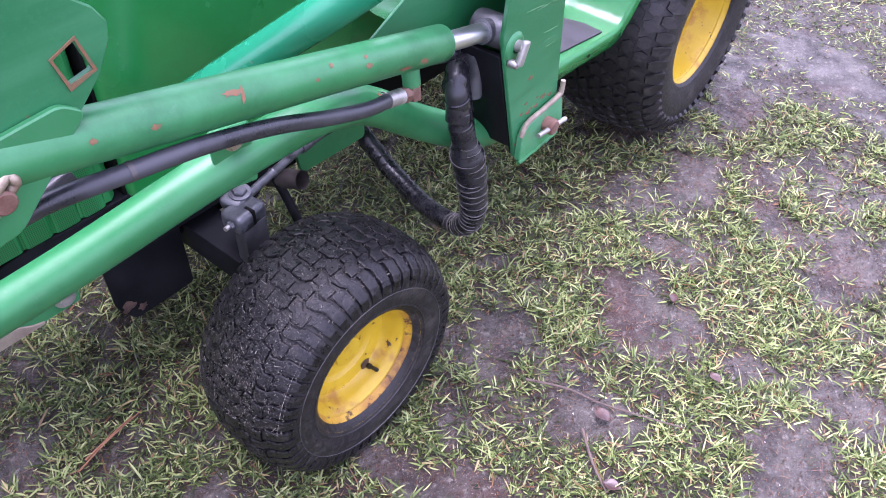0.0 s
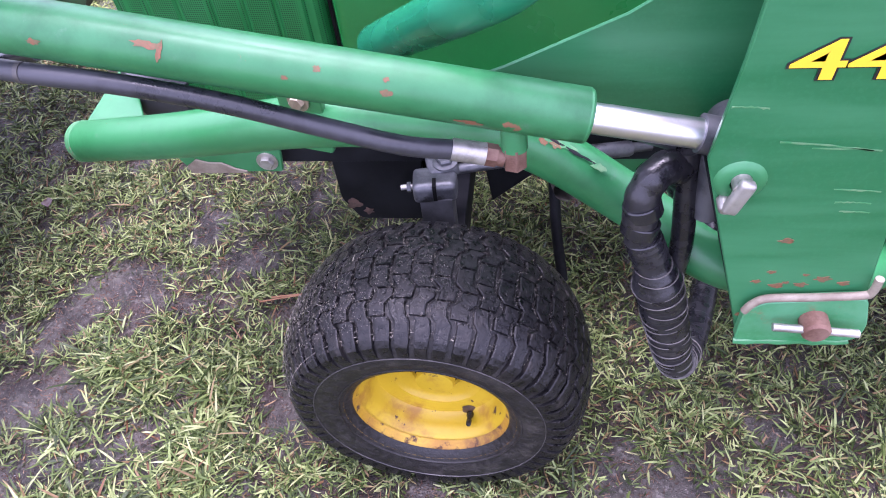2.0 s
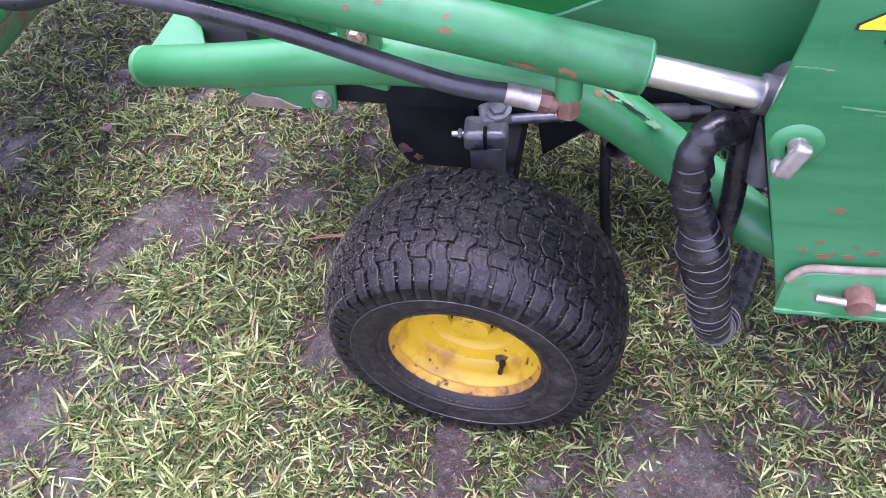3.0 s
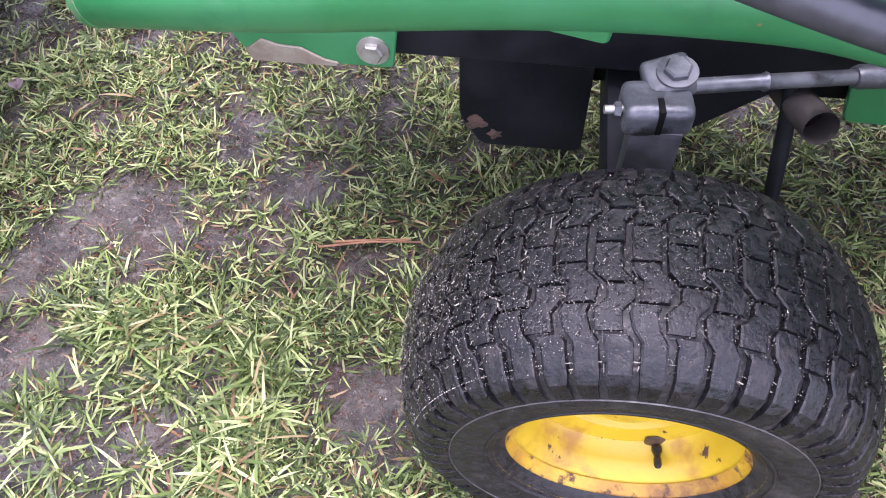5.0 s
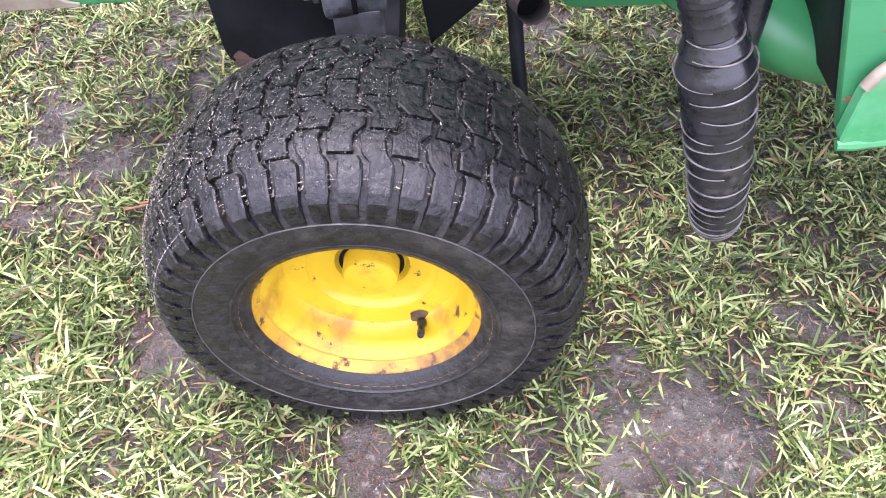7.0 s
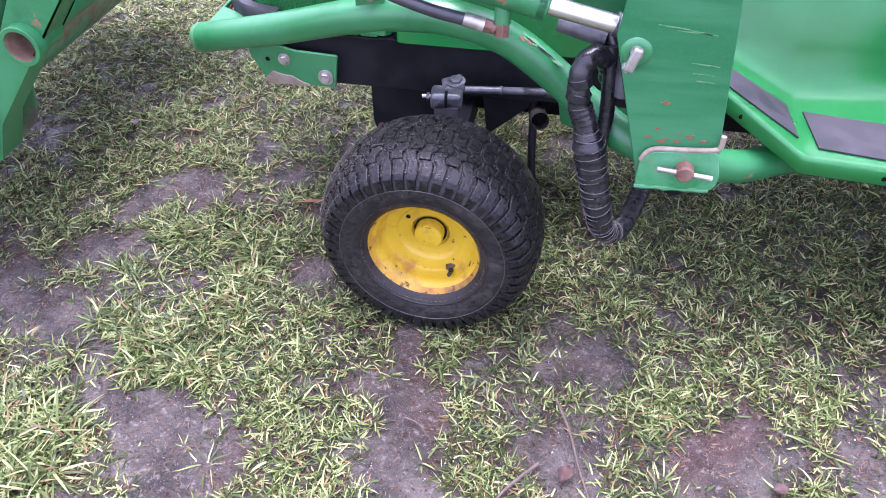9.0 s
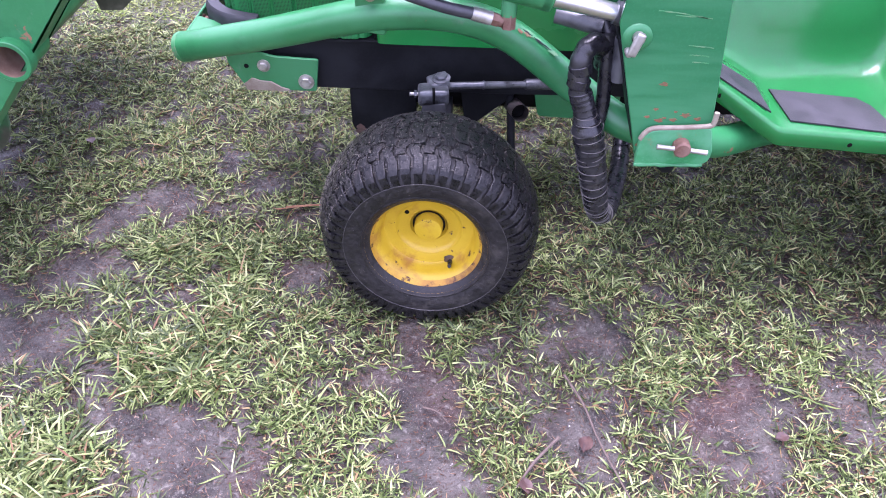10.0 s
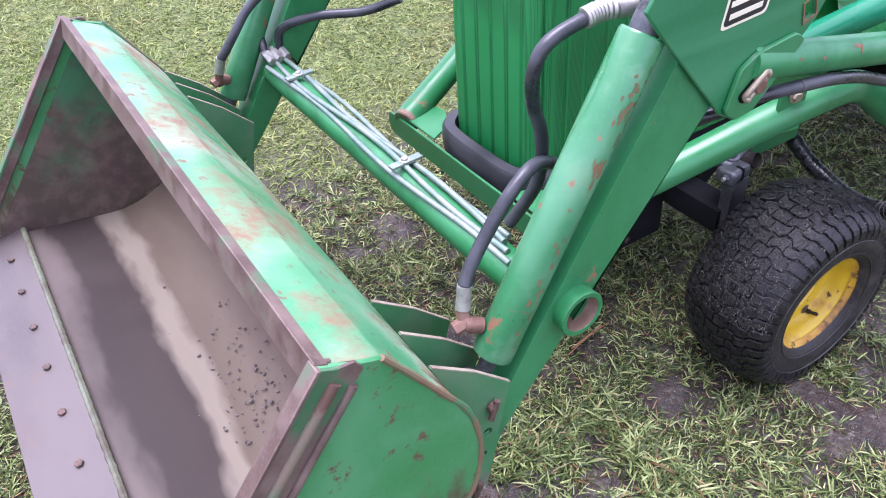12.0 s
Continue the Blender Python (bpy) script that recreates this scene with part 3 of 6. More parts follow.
def build_blades(name, label, count, area, size, lean, material, seed, wide, dense=True, tuft=7, fade=(0, 0, 0, 0), fine=True):
    """One sheet of many blades in tufts; area: x0, x1, y0, y1."""
    rng = np.random.default_rng(seed)
    tx, ty = rng.uniform(area[0], area[1], count * 3), rng.uniform(area[2], area[3], count * 3)
    keep = rng.random(count * 3) < (cover(tx, ty) if dense else 0.35 + 0.3 * (1 - cover(tx, ty)))
    # ragged borders
    for gap, f in zip((tx - area[0], area[1] - tx, ty - area[2], area[3] - ty), fade):
        if f:
            keep &= gap > f * (0.25 + 0.75 * lattice(tx * 1.9, ty * 1.9, 51)) * rng.random(count * 3)
    tx, ty = tx[keep][:count], ty[keep][:count]
    n = len(tx) * tuft
    hue = np.repeat(rng.uniform(0.75, 1.25, len(tx)), tuft)
    bx, by = np.repeat(tx, tuft) + rng.normal(0, 0.0045, n), np.repeat(ty, tuft) + rng.normal(0, 0.0045, n)
    bz = ground_z(bx, by) - 0.004
    az = np.tile(np.arange(tuft) * 2.4, len(tx)) + np.repeat(rng.uniform(0, math.tau, len(tx)), tuft) + rng.normal(0, 0.35, n)
    el = np.radians(rng.uniform(lean[0], lean[1], n))
    length = rng.uniform(size[0], size[1], n) * hue
    half = rng.uniform(wide[0], wide[1], n) / 2
    dx, dy = np.cos(az), np.sin(az)
    stages = ((0.0, 0.7), (0.38, 1.0), (0.74, 0.75), (1.0, 0.0)) if fine else ((0.0, 0.8), (0.55, 1.0), (1.0, 0.0))
    tip, bend = len(stages) - 1, 1.0 if fine else 1.5
    per = 2 * tip + 1
    verts = np.zeros((n, per, 3))
    px, pz = np.zeros(n), np.zeros(n)
    drop = rng.uniform(0.15, 0.75, n) * bend
    twist = rng.uniform(-1.0, 1.0, n)
    for k, (share, w) in enumerate(stages):
        if k:
            step = length * (share - last)
            e = el - drop * k
            px, pz = px + step * np.cos(e), np.maximum(pz + step * np.sin(e), 0.004 * k)
        last = share
        cx, cy, cz = bx + dx * px, by + dy * px, bz + pz
        sx, sy, sz = -dy * np.cos(twist), dx * np.cos(twist), np.sin(twist)
        if k < tip:
            for s, j in ((-1, 0), (1, 1)):
                verts[:, 2 * k + j] = np.stack([cx + s * sx * half * w, cy + s * sy * half * w, cz + s * sz * half * w], -1)
        else:
            verts[:, per - 1] = np.stack([cx, cy, cz], -1)
    corners = [c for k in range(tip - 1) for c in (2 * k, 2 * k + 1, 2 * k + 3, 2 * k + 2)] + [per - 3, per - 2, per - 1]
    me = bpy.data.meshes.new(name)
    me.vertices.add(n * per)
    me.vertices.foreach_set("co", verts.reshape(-1))
    me.loops.add(n * len(corners))
    me.loops.foreach_set("vertex_index", ((np.arange(n) * per)[:, None] + np.array([corners])).reshape(-1))
    me.polygons.add(n * tip)
    start = (np.arange(n) * len(corners))[:, None] + 4 * np.arange(tip)[None]
    me.polygons.foreach_set("loop_start", start.reshape(-1))
    me.update(calc_edges=True)
    me.validate()
    me.polygons.foreach_set("use_smooth", [True] * len(me.polygons))
    me.materials.append(material)
    tagged(new(name, me), label, "grass", kind="stuff")


build_ground()

# ---------------------------------------------------------------- wheels


def curve_at(table, v):
    for (a, ra), (b, rb) in zip(table, table[1:]):
        if a <= v <= b:
            return ra + (rb - ra) * (v - a) / (b - a)
    return table[0][1] if v < table[0][0] else table[-1][1]


def tyre_shape(width, bead, outer, bulge):
    """Half the section, from the near bead to the crown: (place across, radius)."""
    h = outer - bead
    return [(0.004, bead - 0.004), (-0.004, bead + 0.02 * h), (-bulge * 0.7, bead + 0.16 * h), (-bulge, bead + 0.36 * h), (-bulge * 0.93, bead + 0.54 * h),
            (-bulge * 0.45, bead + 0.70 * h), (0.055 * width, bead + 0.83 * h), (0.16 * width, bead + 0.915 * h), (0.32 * width, bead + 0.975 * h), (0.5 * width, outer)]


def add_lug(bm, m, table, pts, low, high, width):
    """A tread block over the tyre's skin. pts: (angle, place across)."""
    def at(a, v, h):
        r = curve_at(table, v)
        d = (curve_at(table, v + 0.004) - curve_at(table, v - 0.004)) / 0.008
        ln = math.hypot(1, d)
        rr, vv = r + h / ln, v - h * d / ln
        return m @ Vector((rr * math.cos(a), rr * math.sin(a), -vv))
    ca, cv = sum(p[0] for p in pts) / len(pts), sum(p[1] for p in pts) / len(pts)
    base = [bm.verts.new(at(a, v, low)) for a, v in pts]
    top = [bm.verts.new(at(ca + (a - ca) * 0.955, cv + (v - cv) * 0.965, high)) for a, v in pts]
    n = len(pts)
    for k in range(n):
        bm.faces.new((base[k], base[(k + 1) % n], top[(k + 1) % n], top[k]))
    bm.faces.new(top)


def wheel_front(parent, m):
    width, bead, outer = 0.185, 0.118, 0.2225
    half = tyre_shape(width, bead, outer, 0.015)
    full = half + [(width - v, r) for v, r in half[-2::-1]]
    bm = lathe([(r, -v) for v, r in full], m, 88)
    table = sorted((v, r) for v, r in full if r > bead + 0.34 * (outer - bead))
    n = 50
    step = math.tau / n
    rngl = random.Random(5)
    wave = [(-0.02, 0.06), (-0.008, 0.0), (0.014, 0.0), (0.023, 0.36), (0.036, 0.36), (0.046, 0.0), (0.059, 0.0), (0.069, 0.36), (0.0925, 0.36)]
    # the shoulder's outline: flank, edge and pad
    edge = [(-0.0148, 0.1690), (-0.0160, 0.1800), (-0.0145, 0.1915), (-0.0095, 0.1995), (-0.0020, 0.2050), (0.0080, 0.2102)]

    def press(b):
        """The tyre is flattened where it stands."""
        for v in b.verts:
            if v.co.z < -0.014:
                v.co.z = -0.014
        return b

    def zigzag(v):
        return curve_at(wave, min(v, width - v))

    def crest(v, up):
        d = (curve_at(table, v + 0.004) - curve_at(table, v - 0.004)) / 0.008
        ln = math.hypot(1, d)
        return v - up * d / ln, curve_at(table, v) + up / ln

    def bar(rows):
        """A tread block: rows of (place on top, place below, turn, half width) joined into a closed bar."""
        one = bmesh.new()
        rings = []
        for (v, r), (bv, br), turn, half in rows:
            at = lambda a, q, u: one.verts.new((q * math.cos(a * step), q * math.sin(a * step), -u))
            lo, hi = turn - half + rngl.uniform(-0.02, 0.02), turn + half + rngl.uniform(-0.02, 0.02)
            drop = rngl.uniform(0.0006, 0.0014)
            rings.append([at(lo - 0.035, br, bv), at(lo, r - drop, v), at(lo + 0.07, r, v), at(hi - 0.07, r, v), at(hi, r - drop, v), at(hi + 0.035, br, bv)])
        for a, b in zip(rings, rings[1:]):
            for k in range(5):
                one.faces.new((a[k], a[k + 1], b[k + 1], b[k]))
        one.faces.new(rings[0])
        one.faces.new(rings[-1])
        return one

    def block(v0, v1):
        stops = [v0] + sorted(q for w, _ in wave[1:] for q in {w, width - w} if v0 + 0.003 < q < v1 - 0.003) + [v1]
        up = rngl.uniform(0.0058, 0.0072)
        return bar([(crest(v, up), crest(v, -0.003), zigzag(v), 0.395) for v in stops])

    def shoulder(end, mirror):
        rows = []
        for v, r in edge + [crest(q, 0.0066) for q in (0.0145, 0.0230, 0.0355) if q < end - 0.003] + [crest(end, 0.0064)]:
            r += rngl.uniform(-0.0005, 0.0005)
            inward = Vector((0.045 - v, 0.165 - r)).normalized() * 0.010
            flip = lambda q: width - q if mirror else q
            rows.append(((flip(v), r), (flip(v + inward.x), r + inward.y), zigzag(v), 0.33 if v < -0.012 else 0.375))
        return bar(rows)

    def column(make, odd, kinds=4):
        """Every second place round the tyre; blocks that touch the ground keep meshes of their own."""
        shapes = []
        for k in range(odd, n, 2):
            turn = m @ Matrix.Rotation((k + rngl.uniform(-0.04, 0.04)) * step, 4, 'Z')
            if len(shapes) < kinds:
                ob = finish("tread_block", make(), tread_rubber, parent, "", 18)
                shapes.append(ob)
            else:
                ob = rngl.choice(shapes).copy()
                scene.collection.objects.link(ob)
            ob.matrix_basis = turn
            if (turn @ Vector((outer, 0, 0))).z < 0.02:
                ob.data = ob.data.copy()
                inv = turn.inverted()
                for v in ob.data.vertices:
                    w = turn @ v.co
                    if w.z < -0.014:
                        w.z = -0.014
                        v.co = inv @ w

    for odd, end, spans in ((0, 0.0195, ((0.0222, 0.0560), (0.0587, 0.0911), (0.0939, 0.1263), (0.1290, 0.1628))), (1, 0.0405, ((0.0432, 0.0740), (0.0767, 0.1083), (0.1110, 0.1418)))):
        for mirror in (False, True):
            column(lambda: shoulder(end, mirror), odd)
        for v0, v1 in spans:
            column(lambda: block(v0, v1), odd)
    press(bm)
    # raised ring on the sidewall
    for r0, v0 in ((0.132, -0.0085),):
        lathe([(r0 - 0.0025, -v0 - 0.001), (r0 - 0.0012, -v0 + 0.0022), (r0 + 0.0012, -v0 + 0.0022), (r0 + 0.0025, -v0 - 0.001)], m, 88, bm)
    part("tyre", bm, tyre_rubber, parent, "wet muddy black rubber turf tyre", 30)
    part("sidewall_ring", lathe([(0.1655, 0.0130), (0.1662, 0.0155), (0.1668, 0.0155), (0.1675, 0.0130)], m, 88), ring_dust, parent, "dusty raised ring on the sidewall")
    part("rim", lathe([(0.1165, -0.004), (0.1165, -0.012), (0.110, -0.018), (0.103, -0.026), (0.099, -0.040), (0.0965, -0.052), (0.092, -0.058), (0.078, -0.0605), (0.070, -0.0625), (0.066, -0.068),
                       (0.060, -0.0705), (0.040, -0.0715), (0.036, -0.078), (0.0, -0.078)], m, 72), rim_yellow, parent, "dished yellow steel rim with chips and grime")
    part("rim_flange", lathe([(0.1080, -0.017), (0.1130, -0.012), (0.1165, -0.003), (0.1205, 0.0030), (0.1250, 0.0062), (0.1275, 0.0040), (0.1235, -0.007), (0.117, -0.010)], m, 72), rim_edge, parent, "rust-eaten yellow rim edge")
    part("hub_cap", lathe([(0.0295, -0.079), (0.0295, -0.053), (0.0275, -0.0495), (0.018, -0.048), (0.0, -0.0475)], m @ pose(0, 0.004, 0), 40), rim_yellow, parent)
    # flat dark ring in the dish: the recess's shade round the cap, as colour
    part("hub_recess", lathe([(0.0300, -0.0712), (0.0345, -0.0708)], m @ pose(0, 0.004, 0), 40), dark_void, parent, "flat dark ring for the shaded gap round the hub cap")
    hole = m @ pose(-0.046, 0.032, -0.0703)
    part("rim_hole", lathe([(0.0, 0.0), (0.0052, 0.0)], hole, 16), dark_void, parent, "dark hole in the rim")
    a = Vector((0.047, -0.082, -0.052))
    stem = lathe([(0.0, 0.0), (0.0056, 0.0), (0.0056, 0.005), (0.0038, 0.009), (0.0036, 0.014), (0.0042, 0.015), (0.0042, 0.023), (0.0032, 0.025), (0.0, 0.025)], m @ Matrix.Translation(a) @ pose(0, 0, 0, -17, 0, 0), 16)
    part("valve_stem", stem, hose_rubber, parent, "black rubber valve stem with cap")
    stain = bmesh.new()
    mid = stain.verts.new(m @ Vector((0.046, -0.0795, -0.0530)))
    ring = [stain.verts.new(m @ Vector((0.046 + r * math.cos(a), -0.0795 + 0.85 * r * math.sin(a), -0.0585 + 0.0045 * max(0.0, -math.sin(a))))) for a, r in ((math.tau * k / 26, 0.0125 * (1 + 0.13 * math.sin(3.1 * k) * math.cos(1.7 * k))) for k in range(26))]
    for k in range(26):
        stain.faces.new((mid, ring[k], ring[(k + 1) % 26]))
    part("grease_stain", stain, grease, parent, "dark grease stain round the valve")


def wheel_rear(parent, m, single):
    rng = random.Random(9)
    width, bead, outer = 0.29, 0.168, 0.322
    half = tyre_shape(width, bead, outer, 0.016)
    full = half + [(width - v, r) for v, r in half[-2::-1]]
    bm = lathe([(r, -v) for v, r in full], m, 80)
    table = sorted((v, r) for v, r in full if r > bead + 0.5 * (outer - bead))
    part("tyre", bm, tyre_rubber, parent, "wide block-tread black rubber tyre", 30)
    n = 50
    step = math.tau / n
    rest = bmesh.new()
    for row in range(10):
        v = -0.002 + row * (width + 0.004) / 9
        hx, hv = 0.43 * step, 0.0145
        pts = [(-hx, v), (-0.55 * hx, v - hv), (0.55 * hx, v - hv), (hx, v), (0.55 * hx, v + hv), (-0.55 * hx, v + hv)]
        if single and row < 6:
            one = bmesh.new()
            add_lug(one, Matrix.Identity(4), table, pts, -0.003, 0.008, width)
            first = finish("tread_block", one, tyre_rubber, parent, "", 50)
            for k in range(n):
                ob = first if k == 0 else first.copy()
                ob.matrix_basis = m @ Matrix.Rotation((k + 0.5 * (row % 2) + rng.uniform(-0.03, 0.03)) * step, 4, 'Z')
                if k:
                    scene.collection.objects.link(ob)
        else:
            for k in range(n):
                a = (k + 0.5 * (row % 2)) * step
                add_lug(rest, m, table, [(p + a, q) for p, q in pts], -0.003, 0.008, width)
    tagged(part("tread", rest, tyre_rubber, parent, "block tread of the rear tyre", 50), kind="stuff")
    part("rim", lathe([(0.168, 0.0), (0.168, -0.014), (0.158, -0.022), (0.150, -0.060), (0.142, -0.085), (0.110, -0.092), (0.075, -0.080), (0.070, -0.095), (0.0, -0.095)], m, 64), rim_yellow, parent, "yellow steel rim with light grime")
    part("rim_flange", lathe([(0.160, -0.018), (0.166, -0.006), (0.171, 0.001), (0.176, -0.002), (0.174, -0.008)], m, 64), rim_yellow, parent)


# ---------------------------------------------------------------- the tractor
tractor = thing("lawn_tractor", "green garden tractor with yellow wheels, parked on grass", "tractor", (0, 0, 0))

wheel = new("front_wheel")
wheel.parent = tractor
tagged(wheel, "yellow front wheel with a wet turf tyre")
wheel_front(wheel, axis_y(0, 0, 0.201) @ pose(0, 0, 0, 0, 0, 0) @ pose(0, 0, 0, 0.2, -1.7, 0))
fw2 = new("front_wheel")
fw2.parent = tractor
wheel_front(fw2, pose(0, 2 * YC, 0.201 + SLOPE * 2 * YC - 0.02, -90, 0, 0))
rw = new("rear_wheel")
rw.parent = tractor
tagged(rw, "large yellow rear wheel with a block-tread tyre")
wheel_rear(rw, axis_y(1.315, 0.035, 0.322), True)
rw2 = new("rear_wheel")
rw2.parent = tractor
wheel_rear(rw2, pose(1.315, 2 * YC - 0.035, 0.322 + SLOPE * 2 * YC - 0.01, -90, 0, 0), False)


def rounded(points, r, n=5):
    """A closed outline with its corners rounded by r."""
    out = []
    k = len(points)
    for i, p in enumerate(points):
        a, b, c = Vector(points[i - 1]), Vector(p), Vector(points[(i + 1) % k])
        d = min(r, (a - b).length * 0.45, (c - b).length * 0.45)
        s, e = b + (a - b).normalized() * d, b + (c - b).normalized() * d
        for j in range(n + 1):
            u = j / n
            q = s * (1 - u) ** 2 + b * 2 * u * (1 - u) + e * u * u
            out.append((q.x, q.y))
    return out


def shell(plan, z0, z1, lean=0.0, top_round=0.03):
    """A hood-like body: a plan outline in x and y lofted up, closed and rounded on top."""
    bm = bmesh.new()
    cx, cy = sum(p[0] for p in plan) / len(plan), sum(p[1] for p in plan) / len(plan)
    rings = []
    levels = [(z0, 0.0)] + [(z0 + (z1 - top_round - z0) * k / 4, 0.0) for k in range(1, 5)] + [(z1 - top_round + top_round * math.sin(a), top_round * (1 - math.cos(a))) for a in (0.5, 1.0, 1.57)]
    for z, inset in levels:
        ring = []
        for x, y in plan:
            d = Vector((cx - x, cy - y)).normalized() * inset
            ring.append(bm.verts.new((x + d.x + lean * (z - z0), y + d.y, z)))
        rings.append(ring)
    k = len(plan)
    for a, b in zip(rings, rings[1:]):
        for i in range(k):
            bm.faces.new((a[i], a[(i + 1) % k], b[(i + 1) % k], b[i]))
    bm.faces.new(rings[-1])
    return bm


HN, HF = 0.378, 2 * YC - 0.378
part("hood", shell(rounded([(-0.135, HN), (0.52, HN), (0.52, HF), (-0.135, HF)], 0.02), 0.455, 1.03, 0.0, 0.05), hood_green, tractor, "glossy green hood side panel")


def grille():
    """Wrap-round grille with broad upright flutes."""
    outline = rounded([(-0.142, HN + 0.004), (-0.142, HF - 0.004), (-0.468, HF - 0.004), (-0.468, HN + 0.004)], 0.05, 8)
    line = []
    k = len(outline)
    for i in range(k):
        a, b = Vector(outline[i]), Vector(outline[(i + 1) % k])
        m = max(1, int((b - a).length / 0.004))
        line += [(a + (b - a) * j / m) for j in range(m)]
    total, pts = 0.0, []
    mid = Vector((-0.305, YC))
    for i, p in enumerate(line):
        q = line[(i + 1) % len(line)]
        t = (q - p).normalized()
        nrm = Vector((t.y, -t.x))
        if nrm.dot(p - mid) < 0:
            nrm = -nrm
        u = (total % 0.047) / 0.047
        g = 0.006 * max(0.0, 1 - abs(u - 0.5) / 0.13)
        pts.append(p - nrm * g)
        total += (q - p).length
    bm = bmesh.new()
    rings = []
    for z, f in ((0.462, 0.0), (0.60, 0.0), (0.75, 0.0), (0.90, 0.006), (0.985, 0.012), (1.01, 0.03)):
        rings.append([bm.verts.new((p.x + (mid.x - p.x) * f * 2 - 0.03 * (0.515 - z) * 0, p.y + (mid.y - p.y) * f * 2, z)) for p in pts])
    for a, b in zip(rings, rings[1:]):
        for i in range(len(pts)):
            bm.faces.new((a[i], a[(i + 1) % len(pts)], b[(i + 1) % len(pts)], b[i]))
    bm.faces.new(rings[-1])
    return bm


part("grille", grille(), grille_green, tractor, "dark green perforated grille with upright flutes", 25)
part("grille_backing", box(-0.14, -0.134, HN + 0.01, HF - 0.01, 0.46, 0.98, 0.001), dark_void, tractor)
bump_path = glide([(-0.385, HN - 0.012, 0.480), (-0.43, HN - 0.010, 0.485), (-0.465, HN + 0.004, 0.488), (-0.497, HN + 0.05, 0.490), (-0.503, YC, 0.490), (-0.497, HF - 0.05, 0.490), (-0.465, HF - 0.004, 0.488), (-0.43, HF + 0.010, 0.485), (-0.385, HF + 0.012, 0.480)], 6)


def bumper():
    bm = bmesh.new()
    prof = [(-0.012, -0.035), (0.012, -0.035), (0.016, -0.02), (0.016, 0.025), (0.010, 0.034), (-0.012, 0.034)]
    rings = []
    for i, p in enumerate(bump_path):
        t = (bump_path[min(i + 1, len(bump_path) - 1)] - bump_path[max(i - 1, 0)]).normalized()
        s = Vector((-t.y, t.x, 0)).normalized()
        if s.dot(p - Vector((-0.3, YC, 0.5))) < 0:
            s = -s
        rings.append([bm.verts.new(p + s * a + Vector((0, 0, b))) for a, b in prof])
    for a, b in zip(rings, rings[1:]):
        for i in range(len(prof)):
            bm.faces.new((a[i], a[(i + 1) % len(prof)], b[(i + 1) % len(prof)], b[i]))
    bm.faces.new(rings[0])
    bm.faces.new(rings[-1])
    return bm


part("bumper", bumper(), bumper_rubber, tractor, "matt black rubber bumper under the grille")

